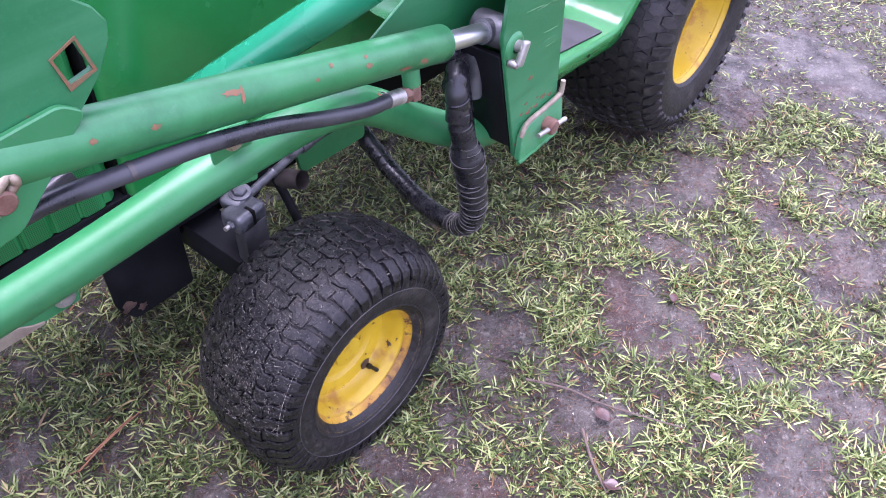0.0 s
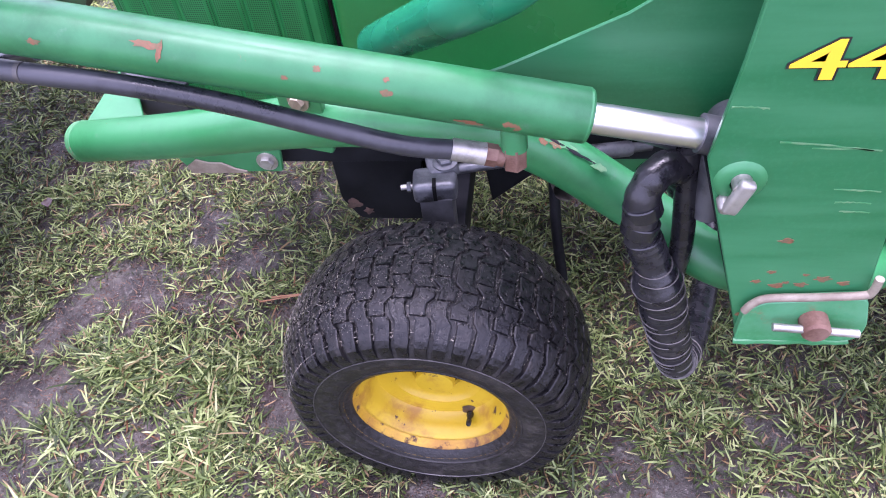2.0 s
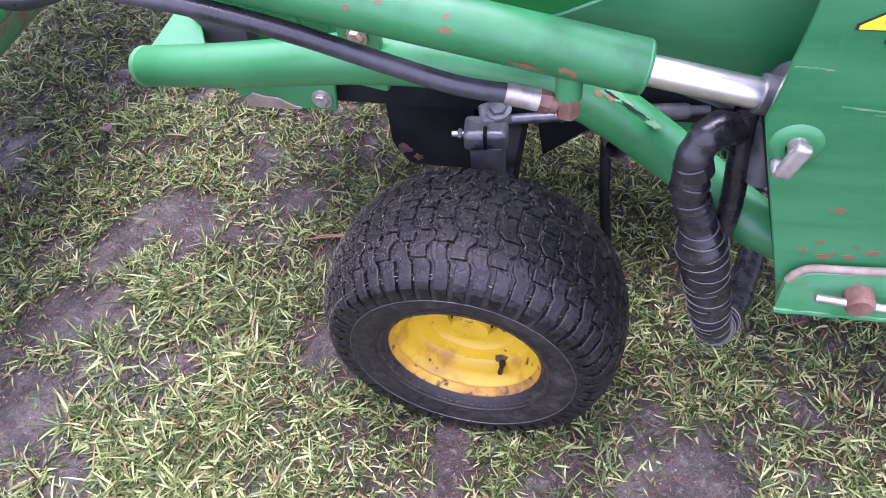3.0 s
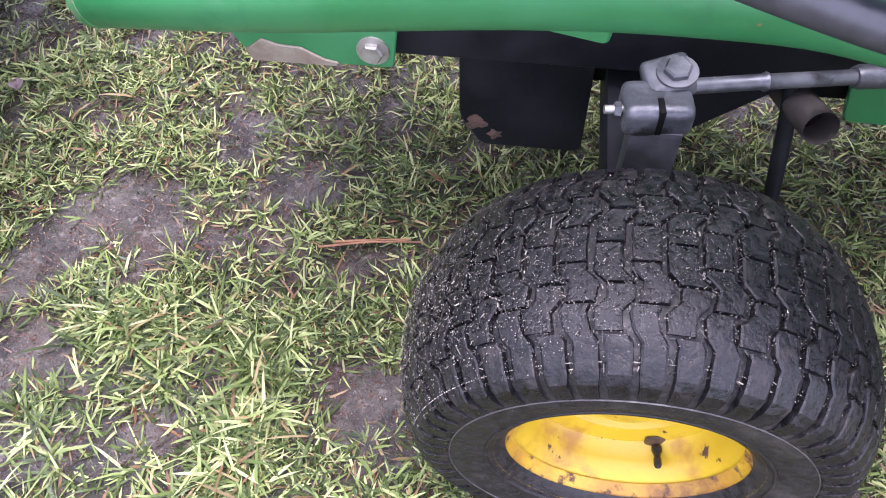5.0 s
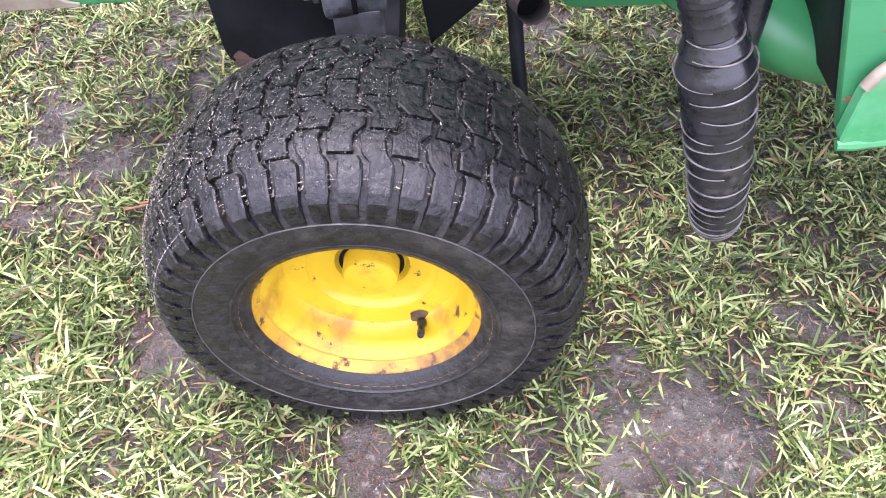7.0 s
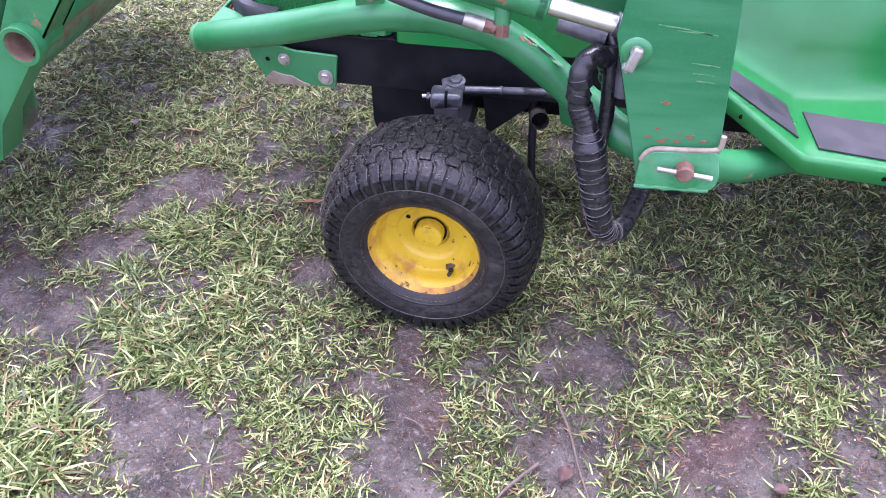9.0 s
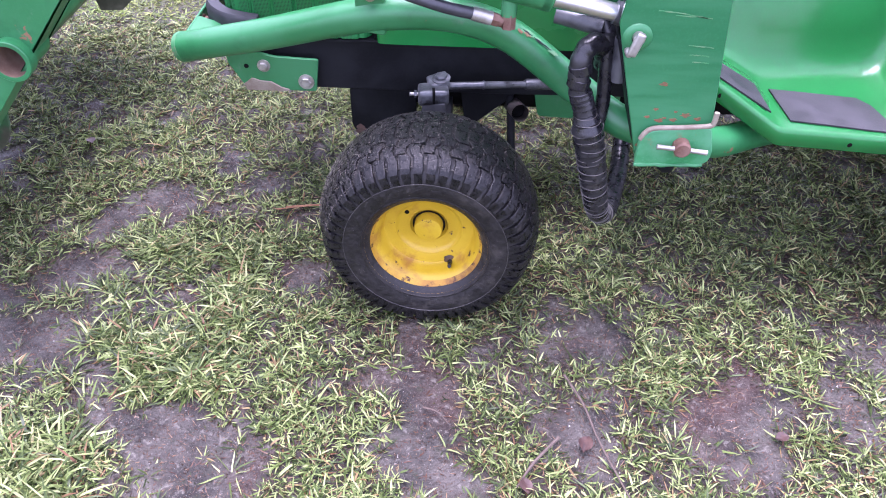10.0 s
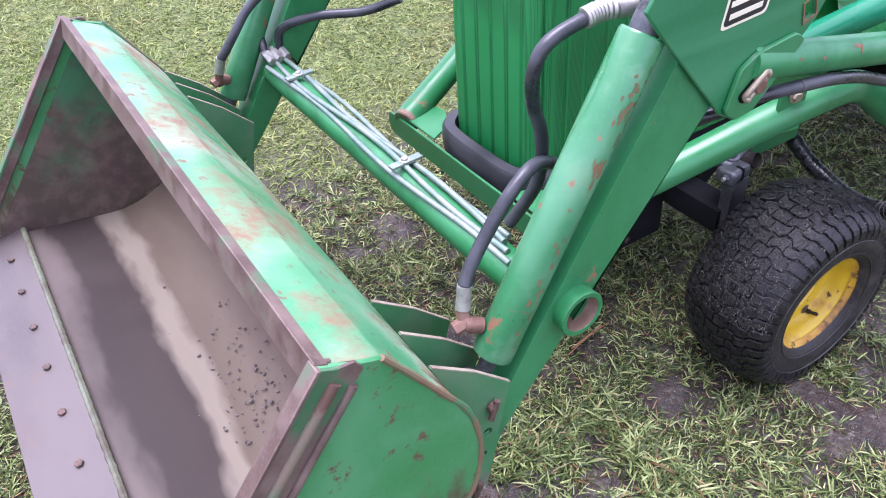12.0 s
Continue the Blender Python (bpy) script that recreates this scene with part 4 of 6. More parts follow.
# frame, axle and steering
for flip in (False, True):
    def side(bm, flip=flip):
        return far(bm) if flip else bm
    part("frame_rail", side(plate([(-0.42, 0.36), (-0.28, 0.335), (0.13, 0.335), (0.44, 0.34), (0.44, 0.458), (-0.28, 0.455), (-0.42, 0.44)], 0.392, 0.400)), black_paint, tractor, "flat black frame rail")
    part("rail_flange", side(box(-0.28, 0.44, 0.385, 0.425, 0.452, 0.458)), black_paint, tractor)
    part("guard_plate", side(plate(rounded([(-0.206, 0.345), (-0.206, 0.225), (-0.178, 0.175), (-0.05, 0.175), (-0.05, 0.345)], 0.012), 0.414, 0.420)), black_paint, tractor, "black guard plate rusted at its lower corner")
    part("gusset", side(plate([(0.052, 0.345), (0.066, 0.222), (0.165, 0.31), (0.20, 0.345)], 0.414, 0.420)), black_paint, tractor)
    # steering knuckle
    kn = moved(box(-0.033, 0.033, -0.018, 0.03, -0.020, 0.016, 0.011, 3), pose(-0.002, 0.270, 0.396, 0, 0, 6))
    merge(kn, moved(box(-0.022, 0.024, -0.012, 0.030, -0.012, 0.011, 0.008, 3), pose(0.008, 0.294, 0.407, 8, -14, 14)))
    part("steering_knuckle", side(kn), grey_metal, tractor, "greasy grey cast steering knuckle")
    part("clamp_slot", side(moved(box(-0.0028, 0.0028, -0.0194, 0.0, -0.012, 0.0172, 0.0003), pose(-0.002, 0.270, 0.396, 0, 0, 6))), dark_void, tractor)
    part("knuckle_bolt", side(tube([(-0.052, 0.263, 0.400), (-0.03, 0.267, 0.399)], lambda i, s: 0.0042, 12)), zinc, tractor)
    part("knuckle_nut", side(hex_bolt(along((-0.036, 0.265, 0.3995), (-0.1, 0.26, 0.401)), 0.0080, 0.007, False)), grey_metal, tractor)
    part("rod_end_bolt", side(hex_bolt(pose(0.013, 0.300, 0.4195, 8, -6, 10), 0.0135, 0.009)), grey_metal, tractor)
    part("spindle", side(merge(box(-0.025, 0.025, 0.252, 0.282, 0.19, 0.385, 0.004), lathe([(0, -0.10), (0.026, -0.10), (0.026, 0.0), (0, 0.0)], axis_y(0, 0.16, 0.201), 20))), spindle_grey, tractor, "dark grey flat wheel spindle")
    part("front_axle", side(moved(box(-0.035, 0.035, 0.27, YC, -0.03, 0.03, 0.004), pose(0, 0, 0.275))), black_paint, tractor)
    part("tie_rod", side(tube([(0.015, 0.297, 0.403), (0.100, 0.324, 0.394), (0.104, 0.325, 0.3936), (0.108, 0.326, 0.3932), (0.21, 0.356, 0.383), (0.32, 0.384, 0.374)], lambda i, s: 0.0100 if i == 2 else 0.0078, 16)), grey_metal, tractor, "grey steel steering rod with a lock nut")
    part("rod_sleeve", side(tube([(0.195, 0.3515, 0.3845), (0.20, 0.353, 0.384), (0.285, 0.3745, 0.3765), (0.29, 0.376, 0.376)], lambda i, s: 0.0105 if i in (0, 3) else 0.0125, 18)), grey_metal, tractor, "grey steel sleeve on the steering rod")
    # green mounting bracket bolted to the frame
    part("mount_bracket", side(plate(rounded([(-0.465, 0.405), (-0.43, 0.342), (-0.272, 0.342), (-0.262, 0.420), (-0.36, 0.424), (-0.42, 0.44), (-0.47, 0.44)], 0.006), 0.360, 0.368)), loader_green, tractor, "green painted mounting bracket, worn along its lower edge")
    blot_edge = [(-0.436, 0.356), (-0.430, 0.3405), (-0.335, 0.3405), (-0.332, 0.346), (-0.350, 0.351), (-0.372, 0.364), (-0.398, 0.366), (-0.415, 0.372)]
    part("bracket_edge", side(plate(blot_edge, 0.357, 0.3605)), bare_edge, tractor)
    part("bracket_bolt", side(hex_bolt(axis_y(-0.293, 0.359, 0.366), 0.0125, 0.009)), zinc, tractor)
    part("bracket_bolt", side(hex_bolt(axis_y(-0.385, 0.359, 0.402), 0.010, 0.008)), zinc, tractor)
    part("bracket_hole", side(lathe([(0.0, 0.0), (0.0055, 0.0)], axis_y(-0.424, 0.3585, 0.400), 14)), dark_void, tractor, "empty bolt hole in the bracket")

for cx, cz, r in ((-0.184, 0.214, 0.0125), (-0.160, 0.196, 0.0085)):
    part("rust_patch", plate([(cx + r * (1 + 0.28 * math.sin(5 * a + cx * 90)) * math.cos(a), cz + r * (0.9 + 0.3 * math.sin(3 * a + cz * 70)) * math.sin(a)) for a in (math.tau * k / 22 for k in range(22))], 0.4130, 0.4142, bevel=0), flaking_rust, tractor, "rust-eaten corner of the guard plate")
# plain box, the shade under the tractor put into its near-black colour
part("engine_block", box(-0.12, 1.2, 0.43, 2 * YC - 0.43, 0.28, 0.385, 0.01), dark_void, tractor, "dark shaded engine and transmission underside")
part("under_panel", plate(rounded([(0.235, 0.275), (0.42, 0.270), (0.42, 0.45), (0.20, 0.45)], 0.012), 0.402, 0.412), loader_green, tractor, "green lower side panel")
exh = glide([(0.13, 0.66, 0.23), (0.165, 0.52, 0.262), (0.176, 0.44, 0.283), (0.191, 0.350, 0.312)], 5)
part("exhaust_pipe", tube(exh, 0.0195, 24, False), sooty_pipe, tractor, "sooty brown exhaust pipe")
part("exhaust_bore", tube(exh[:-2], 0.0185, 24, True), dark_void, tractor)
part("stay_rod", tube(glide([(0.165, 0.44, 0.34), (0.172, 0.40, 0.285), (0.178, 0.36, 0.20), (0.19, 0.34, 0.10)], 4), 0.0095, 12), black_paint, tractor, "thin black stay rod")


# floorboard with fender
def floor_body():
    path = [Vector((x, 0.0, z)) for x, z in ((0.36, 0.611), (0.45, 0.563), (0.55, 0.510), (0.645, 0.460), (0.660, 0.4525), (0.672, 0.4495), (0.69, 0.4488), (0.76, 0.446), (0.84, 0.442))]
    path += glide([(0.90, 0.0, 0.440), (0.938, 0.0, 0.453), (0.972, 0.0, 0.497), (1.01, 0.0, 0.570), (1.055, 0.0, 0.660), (1.13, 0.0, 0.72), (1.32, 0.0, 0.745), (1.55, 0.0, 0.72)], 5)
    edge = [(0.36, 0.235), (0.53, 0.158), (0.66, 0.096), (0.80, 0.094), (0.95, 0.090), (1.1, 0.06), (1.6, 0.05)]
    wall = [(0.36, 0.33), (0.55, 0.315), (0.66, 0.305), (0.95, 0.360), (1.05, 0.40), (1.6, 0.42)]
    bm = bmesh.new()
    rings = []
    for p in path:
        yo = curve_at(edge, p.x)
        z = p.z
        w = curve_at(wall, p.x)
        top = max(0.66, z + 0.12)
        prof = [(yo + 0.004, z - 0.038), (yo, z - 0.034), (yo, z - 0.009), (yo + 0.003, z - 0.003), (yo + 0.010, z), ((yo + w) / 2, z), (w - 0.025, z + 0.001), (w - 0.006, z + 0.007), (w + 0.010, z + 0.022), (w + 0.022, z + 0.046), (w + 0.032, z + 0.085), (w + 0.060, top), (0.49, top + 0.15), (YC, top + 0.16)]
        rings.append([bm.verts.new((p.x, y, zz)) for y, zz in prof])
    for a, b in zip(rings, rings[1:]):
        for i in range(len(a) - 1):
            bm.faces.new((a[i], a[i + 1], b[i + 1], b[i]))
    bmesh.ops.solidify(bm, geom=bm.faces[:], thickness=0.004)
    return bm


def on_floor(points, lift=0.0012):
    """A thin mat laid on the floorboard; points in x and y."""
    table = [(0.36, 0.611), (0.45, 0.563), (0.55, 0.510), (0.645, 0.460), (0.660, 0.4525), (0.672, 0.4495), (0.69, 0.4488), (0.76, 0.446), (0.84, 0.442), (0.90, 0.440)]
    bm = bmesh.new()
    edges = []
    vs = [bm.verts.new((x, y, 0)) for x, y in points]
    f = bm.faces.new(vs)
    ret = bmesh.ops.subdivide_edges(bm, edges=bm.edges[:], cuts=3, use_grid_fill=True)
    up = bmesh.ops.extrude_face_region(bm, geom=bm.faces[:])["geom"]
    bmesh.ops.translate(bm, vec=(0, 0, 0.003), verts=[v for v in up if isinstance(v, bmesh.types.BMVert)])
    for v in bm.verts:
        v.co.z += curve_at(table, v.co.x) + lift
    return bm


for flip in (False, True):
    bmf = floor_body()
    fl = part("floorboard", far(bmf) if flip else bmf, fender_green, tractor, "glossy green moulded floorboard and fender", 50)
    m1 = on_floor([(0.690, 0.126), (0.877, 0.110), (0.884, 0.160), (0.874, 0.208), (0.853, 0.236), (0.680, 0.246)])
    part("foot_mat", far(m1) if flip else m1, mat_black, fl, "black ribbed rubber foot mat")
    m2 = on_floor([(0.657, 0.146), (0.650, 0.250), (0.450, 0.272), (0.440, 0.205)])
    part("foot_mat", far(m2) if flip else m2, mat_black, fl, "black ribbed rubber foot mat")
    for hx, hy in ((0.80, 0.094), (0.552, 0.148)):
        hb = lathe([(0.0, 0.0), (0.0048, 0.0)], axis_y(hx, hy - 0.0012, curve_at([(0.36, 0.611), (0.55, 0.510), (0.660, 0.4525), (0.69, 0.4488), (0.90, 0.440)], hx) - 0.021), 14)
        part("edge_hole", far(hb) if flip else hb, dark_void, fl)
part("fender_decal", moved(box(0.845, 0.99, -0.002, 0.002, -0.02, 0.02, 0.0005), pose(0, 0.414, 0.665, -20)), decal_white, tractor, "pale sticker on the green side")

# ---------------------------------------------------------------- the front loader
loader = thing("front_loader", "green front loader with worn paint, mounted on the tractor", "loader", (0, 0, 0))


def ring_of(cx, cz, r, n=16):
    return [(cx + r * math.cos(math.tau * k / n), cz + r * math.sin(math.tau * k / n)) for k in range(n)]


LIFT_A, LIFT_B, LIFT_C = Vector((-0.425, 0.001, 0.877)), Vector((0.203, 0.0255, 0.7218)), Vector((0.318, 0.030, 0.6935))
CYL_T, CYL_B = Vector((-0.598, 0.026, 0.960)), Vector((-0.832, 0.027, 0.549))


def cylinder_barrel(a, b, r):
    d = (b - a).length
    return lathe([(0, 0), (r * 0.92, 0), (r, 0.004), (r, d - 0.004), (r * 0.95, d), (0.0, d)], along(a, b), 40)


for flip in (False, True):
    def side(bm, flip=flip):
        return far(bm) if flip else bm

    def mv(p, flip=flip):
        return Vector((p[0], 2 * YC - p[1] if flip else p[1], p[2]))
    # mast: outer plate, inner plate and rear web
    mast = part("mast", side(plate([(0.309, 0.695), (0.377, 0.440), (0.500, 0.452), (0.4975, 0.516), (0.4675, 0.83), (0.440, 1.12), (0.425, 1.26), (0.37, 1.26), (0.345, 1.05), (0.322, 0.80)], -0.0085, -0.0005, [ring_of(0.341, 0.672, 0.012)])), mast_green, loader, "scuffed green mast plate with rust spots")
    part("mast_inner_plate", side(plate([(0.03, 0.700), (0.25, 0.668), (0.318, 0.655), (0.345, 0.56), (0.40, 0.445), (0.50, 0.452), (0.44, 1.12), (0.42, 1.26), (0.37, 1.26), (0.34, 0.86), (0.237, 0.790), (0.124, 0.736)], 0.086, 0.090)), mast_green, mast)
    part("mast_web", side(plate([(0.470, 0.452), (0.496, 0.452), (0.435, 1.12), (0.42, 1.26), (0.40, 1.26)], 0.0, 0.082)), loader_green, mast)
    # black instead of green: the mast's inner shade is in this web's colour
    part("shadowed_web", side(plate([(0.372, 0.46), (0.384, 0.46), (0.328, 0.66), (0.316, 0.66)], 0.001, 0.08)), black_paint, mast, "front web inside the mast, coloured black for its shade")
    # pin with a welded collar and a zinc keeper
    part("pin_collar", side(lathe([(0.010, -0.001), (0.024, 0.0), (0.022, 0.003), (0.017, 0.005), (0.0125, 0.0055), (0.010, 0.0055)], axis_y(0.341, -0.0085, 0.672), 24)), loader_green, mast)
    part("pin", side(lathe([(0.0, 0.0), (0.0095, 0.0), (0.0095, 0.016), (0.007, 0.018), (0.0, 0.018)], axis_y(0.341, -0.010, 0.676), 20)), zinc, mast, "zinc pivot pin")
    keeper = moved(box(-0.0075, 0.0075, -0.006, 0.005, -0.021, 0.021, 0.0045, 3), pose(0.338, -0.026, 0.668, 4, 0, 0) @ pose(0, 0, 0, 0, 17, 0))
    part("pin_keeper", side(keeper), zinc, mast, "zinc locking tab")
    part("keeper_pin", side(lathe([(0, 0), (0.0065, 0), (0.0065, 0.014), (0.005, 0.016), (0, 0.016)], axis_y(0.3295, -0.010, 0.650), 14)), zinc, mast)
    # foot bracket with a turned-up lip and a T-handled pin
    foot = part("foot_bracket", side(plate(rounded([(0.374, 0.436), (0.376, 0.490), (0.393, 0.508), (0.494, 0.518), (0.506, 0.47), (0.503, 0.446), (0.48, 0.440)], 0.010), -0.022, -0.0095)), worn_green, loader, "green pinned foot bracket with a bare lip")
    part("lip", side(tube(glide([(0.377, -0.018, 0.488), (0.384, -0.018, 0.502), (0.398, -0.018, 0.511), (0.44, -0.018, 0.514), (0.488, -0.018, 0.519), (0.496, -0.018, 0.526), (0.497, -0.018, 0.546)], 5), 0.0046, 10)), bare_edge, foot)
    part("lower_lip", side(tube([(0.374 + 0.012 * k, -0.020 - 0.001 * (k % 2), 0.4365 + 0.0009 * math.sin(k * 2.7) + 0.0004 * k) for k in range(11)], lambda i, s: 0.0042 + 0.0007 * math.sin(i * 1.9), 8)), loader_green, foot)
    part("lock_pin", side(lathe([(0.0, 0.0), (0.0150, 0.0), (0.0150, 0.018), (0.012, 0.021), (0.0, 0.021)], axis_y(0.448, -0.022, 0.482), 18)), rust_metal, foot, "rusty lock pin head")
    part("pin_handle", side(tube([(0.404, -0.036, 0.4850), (0.449, -0.037, 0.482), (0.492, -0.036, 0.4765)], 0.0046, 12)), zinc, foot, "plated cross handle")
    part("foot_stub", side(tube([(0.446, 0.03, 0.445), (0.446, 0.03, 0.412), (0.446, 0.03, 0.398), (0.446, 0.03, 0.392)], lambda i, u: (0.017, 0.017, 0.015, 0.009)[i], 16)), black_paint, foot, "dark stub under the foot bracket")
    # long bent tube along the tractor
    tube_path = glide([(-0.525, 0.276, 0.482), (-0.33, 0.207, 0.550), (-0.14, 0.142, 0.622), (-0.03, 0.117, 0.646), (0.06, 0.113, 0.642), (0.15, 0.125, 0.601), (0.27, 0.117, 0.512), (0.36, 0.077, 0.464), (0.455, 0.066, 0.448), (0.553, 0.115, 0.404), (0.67, 0.195, 0.384), (0.95, 0.36, 0.35)], 6)
    st = part("side_tube", side(tube(tube_path, 0.0306, 32)), loader_green, loader, "bent green steel side tube with scratches")
    part("tube_end", side(lathe([(0.0, 0.0), (0.0285, 0.0), (0.0312, 0.003), (0.0312, 0.013), (0.0307, 0.0135)], along((-0.5275, 0.277, 0.4812), (-0.33, 0.207, 0.550)), 32)), worn_end, st, "scraped rusty tube end")
    tab = part("tab", side(moved(plate(rounded([(-0.030, -0.052), (0.026, -0.052), (0.026, 0.042), (-0.030, 0.042)], 0.006), -0.004, 0.004), pose(-0.104, 0.117, 0.656, 0, 0, -14))), loader_green, st, "welded green tab")
    part("tab_bolt", side(hex_bolt(pose(-0.106, 0.111, 0.678, 90, 0, -14), 0.0092, 0.008)), keeper_brass, st, "tarnished tab bolt")
    # brace tube rising to the mast
    part("brace_tube", side(tube(glide([(-0.06, 0.31, 0.615), (0.02, 0.206, 0.707), (0.10, 0.101, 0.800), (0.14, 0.062, 0.845), (0.21, 0.045, 0.915), (0.37, 0.04, 1.02)], 6), 0.0275, 28)), teal_green, loader, "bluish green brace tube")
    # lift cylinder
    lift = part("lift_cylinder", side(cylinder_barrel(LIFT_A, LIFT_B, 0.0262)), loader_green, loader, "green hydraulic lift cylinder with chipped paint")
    part("gland", side(lathe([(0.0, 0.0), (0.0262, 0.0), (0.0262, 0.014), (0.022, 0.017), (0.0, 0.017)], along(LIFT_B - (LIFT_B - LIFT_A).normalized() * 0.016, LIFT_B + (LIFT_B - LIFT_A)), 40)), loader_green, lift)
    part("rod", side(tube([LIFT_B - Vector((0.01, 0, 0)), LIFT_C], 0.0148, 28)), chrome, lift, "shiny chrome piston rod")
    part("rod_eye", side(merge(lathe([(0.0, -0.03), (0.024, -0.03), (0.026, -0.02), (0.026, 0.02), (0.024, 0.03), (0.0, 0.03)], axis_y(LIFT_C.x + 0.022, 0.032, LIFT_C.z - 0.006), 28), tube([LIFT_C - Vector((0.012, 0, -0.003)), LIFT_C + Vector((0.01, 0, -0.003))], 0.019, 24))), grey_metal, lift)
    part("port_boss", side(tube([(0.134, 0.024, 0.720), (0.134, 0.020, 0.688)], 0.0130, 18)), loader_green, lift)
    port = merge(tube([(0.134, 0.019, 0.692), (0.134, 0.017, 0.668)], 0.0122, 6), tube([(0.124, 0.0165, 0.6790), (0.112, 0.016, 0.6830)], 0.0095, 14), tube([(0.117, 0.016, 0.6815), (0.103, 0.0155, 0.6855)], 0.0112, 6))
    part("port_fitting", side(port), rust_metal, lift, "rusty hydraulic elbow fitting")
    part("hose_ferrule", side(tube([(0.106, 0.0155, 0.6845), (0.074, 0.0125, 0.6935)], 0.0112, 18)), zinc, lift, "zinc hose end")
    # lower boom
    arm = part("boom_arm", side(soften(plate([(-0.44, 0.884), (-0.836, 0.405), (-0.872, 0.318), (-0.892, 0.302), (-0.912, 0.318), (-0.905, 0.355), (-0.832, 0.485), (-0.555, 0.923), (-0.50, 1.0)], 0.0, 0.068, [ring_of(-0.7085, 0.5915, 0.0305, 24)], bevel=0), 0.004, 40, 3)), loader_green, loader, "green box-section loader arm")
    part("upper_boom", side(soften(plate([(-0.52, 0.93), (-0.30, 0.967), (0.10, 1.075), (0.43, 1.155), (0.44, 1.25), (0.08, 1.19), (-0.36, 1.085), (-0.56, 1.03)], 0.008, 0.07, bevel=0), 0.006, 40, 2)), loader_green, loader, "green box-section upper boom")
    knee = part("knee_plate", side(plate([(-0.632, 1.002), (-0.606, 0.970), (-0.469, 0.816), (-0.445, 0.803), (-0.42, 0.806), (-0.392, 0.820), (-0.336, 0.875), (-0.300, 0.909), (-0.284, 0.935), (-0.281, 0.950), (-0.290, 0.966), (-0.33, 1.00), (-0.36, 1.09), (-0.56, 1.10)], -0.0085, -0.0015, [[(-0.314, 0.947), (-0.306, 0.917), (-0.328, 0.912), (-0.336, 0.938)]])), mast_green, loader, "green knee plate with a square rusty hole")
    part("hole_rim", side(plate([(-0.3125, 0.950), (-0.3025, 0.9155), (-0.3300, 0.9065), (-0.3385, 0.939)], -0.0105, -0.009, [[(-0.314, 0.947), (-0.306, 0.917), (-0.328, 0.912), (-0.336, 0.938)]], 0)), chip_rust, knee, "rust round the square hole")
    part("knee_doubler", side(plate(rounded([(-0.470, 0.822), (-0.445, 0.8035), (-0.410, 0.8085), (-0.325, 0.888), (-0.345, 0.903), (-0.422, 0.896), (-0.452, 0.880)], 0.008), -0.0165, -0.009)), loader_green, knee)
    part("knee_pin", side(lathe([(0.0, 0.0), (0.011, 0.0), (0.011, 0.010), (0.009, 0.012), (0.0, 0.012)], axis_y(-0.417, -0.0165, 0.850), 18)), rust_metal, knee, "rusty pivot pin")
    lean = pose(-0.4215, -0.0225, 0.852, 0, -38, 0)
    pin_line = [(math.copysign(0.017, math.cos(a)) + 0.0062 * math.cos(a), 0.0015 * math.sin(3 * a), 0.0062 * math.sin(a)) for a in (math.tau * (k + 0.5) / 18 for k in range(18))]
    # no slot is cut: a near-black plate gives the recess its shade
    part("pin_slot", side(moved(plate(rounded([(-0.030, -0.010), (0.030, -0.010), (0.030, 0.010), (-0.030, 0.010)], 0.009), 0.0040, 0.0056, bevel=0), lean)), dark_void, knee, "dark plate for the shaded slot behind the locking pin")
    part("pin_keeper", side(moved(tube(pin_line + pin_line[:2], 0.0046, 10), lean)), keeper_brass, knee, "tarnished hairpin lock")
    # bucket cylinder
    cyl = part("bucket_cylinder", side(cylinder_barrel(CYL_T, CYL_B, 0.0300)), scraped_green, loader, "green hydraulic bucket cylinder, scraped to primer")
    part("rod", side(tube([CYL_B, Vector((-0.866, 0.027, 0.492))], 0.0125, 18)), grey_metal, cyl)
    part("cylinder_eye", side(lathe([(0, -0.027), (0.021, -0.027), (0.021, 0.027), (0, 0.027)], axis_y(-0.866, 0.027, 0.496), 20)), grey_metal, cyl)
    part("top_eye", side(tube([CYL_T, CYL_T + (CYL_T - CYL_B).normalized() * 0.06], 0.02, 18)), grey_metal, cyl)
    part("port_fitting", side(merge(tube([(-0.838, 0.04, 0.598), (-0.862, 0.05, 0.607)], 0.012, 12), tube([(-0.862, 0.048, 0.596), (-0.857, 0.058, 0.628)], 0.010, 6), tube([(-0.876, 0.052, 0.602), (-0.852, 0.048, 0.610)], 0.011, 6))), rust_metal, cyl, "rusty hydraulic elbow fitting")
    part("hose_ferrule", side(tube([(-0.857, 0.058, 0.626), (-0.848, 0.064, 0.660)], 0.0108, 16)), zinc, cyl, "zinc hose end")

# cross tube that pins the two arms together, with open ends
part("cross_tube", merge(tube([(-0.7315, 0.066, 0.5925), (-0.7315, 2 * YC - 0.066, 0.5925)], 0.031, 32, False), *[tube([(-0.7085 + 0.0, e0, 0.5915), (-0.7085, e1, 0.5915)], 0.0365, 32, False) for e0, e1 in ((-0.020, 0.004), (2 * YC - 0.004, 2 * YC + 0.020))]), loader_green, loader, "green cross tube between the arms")
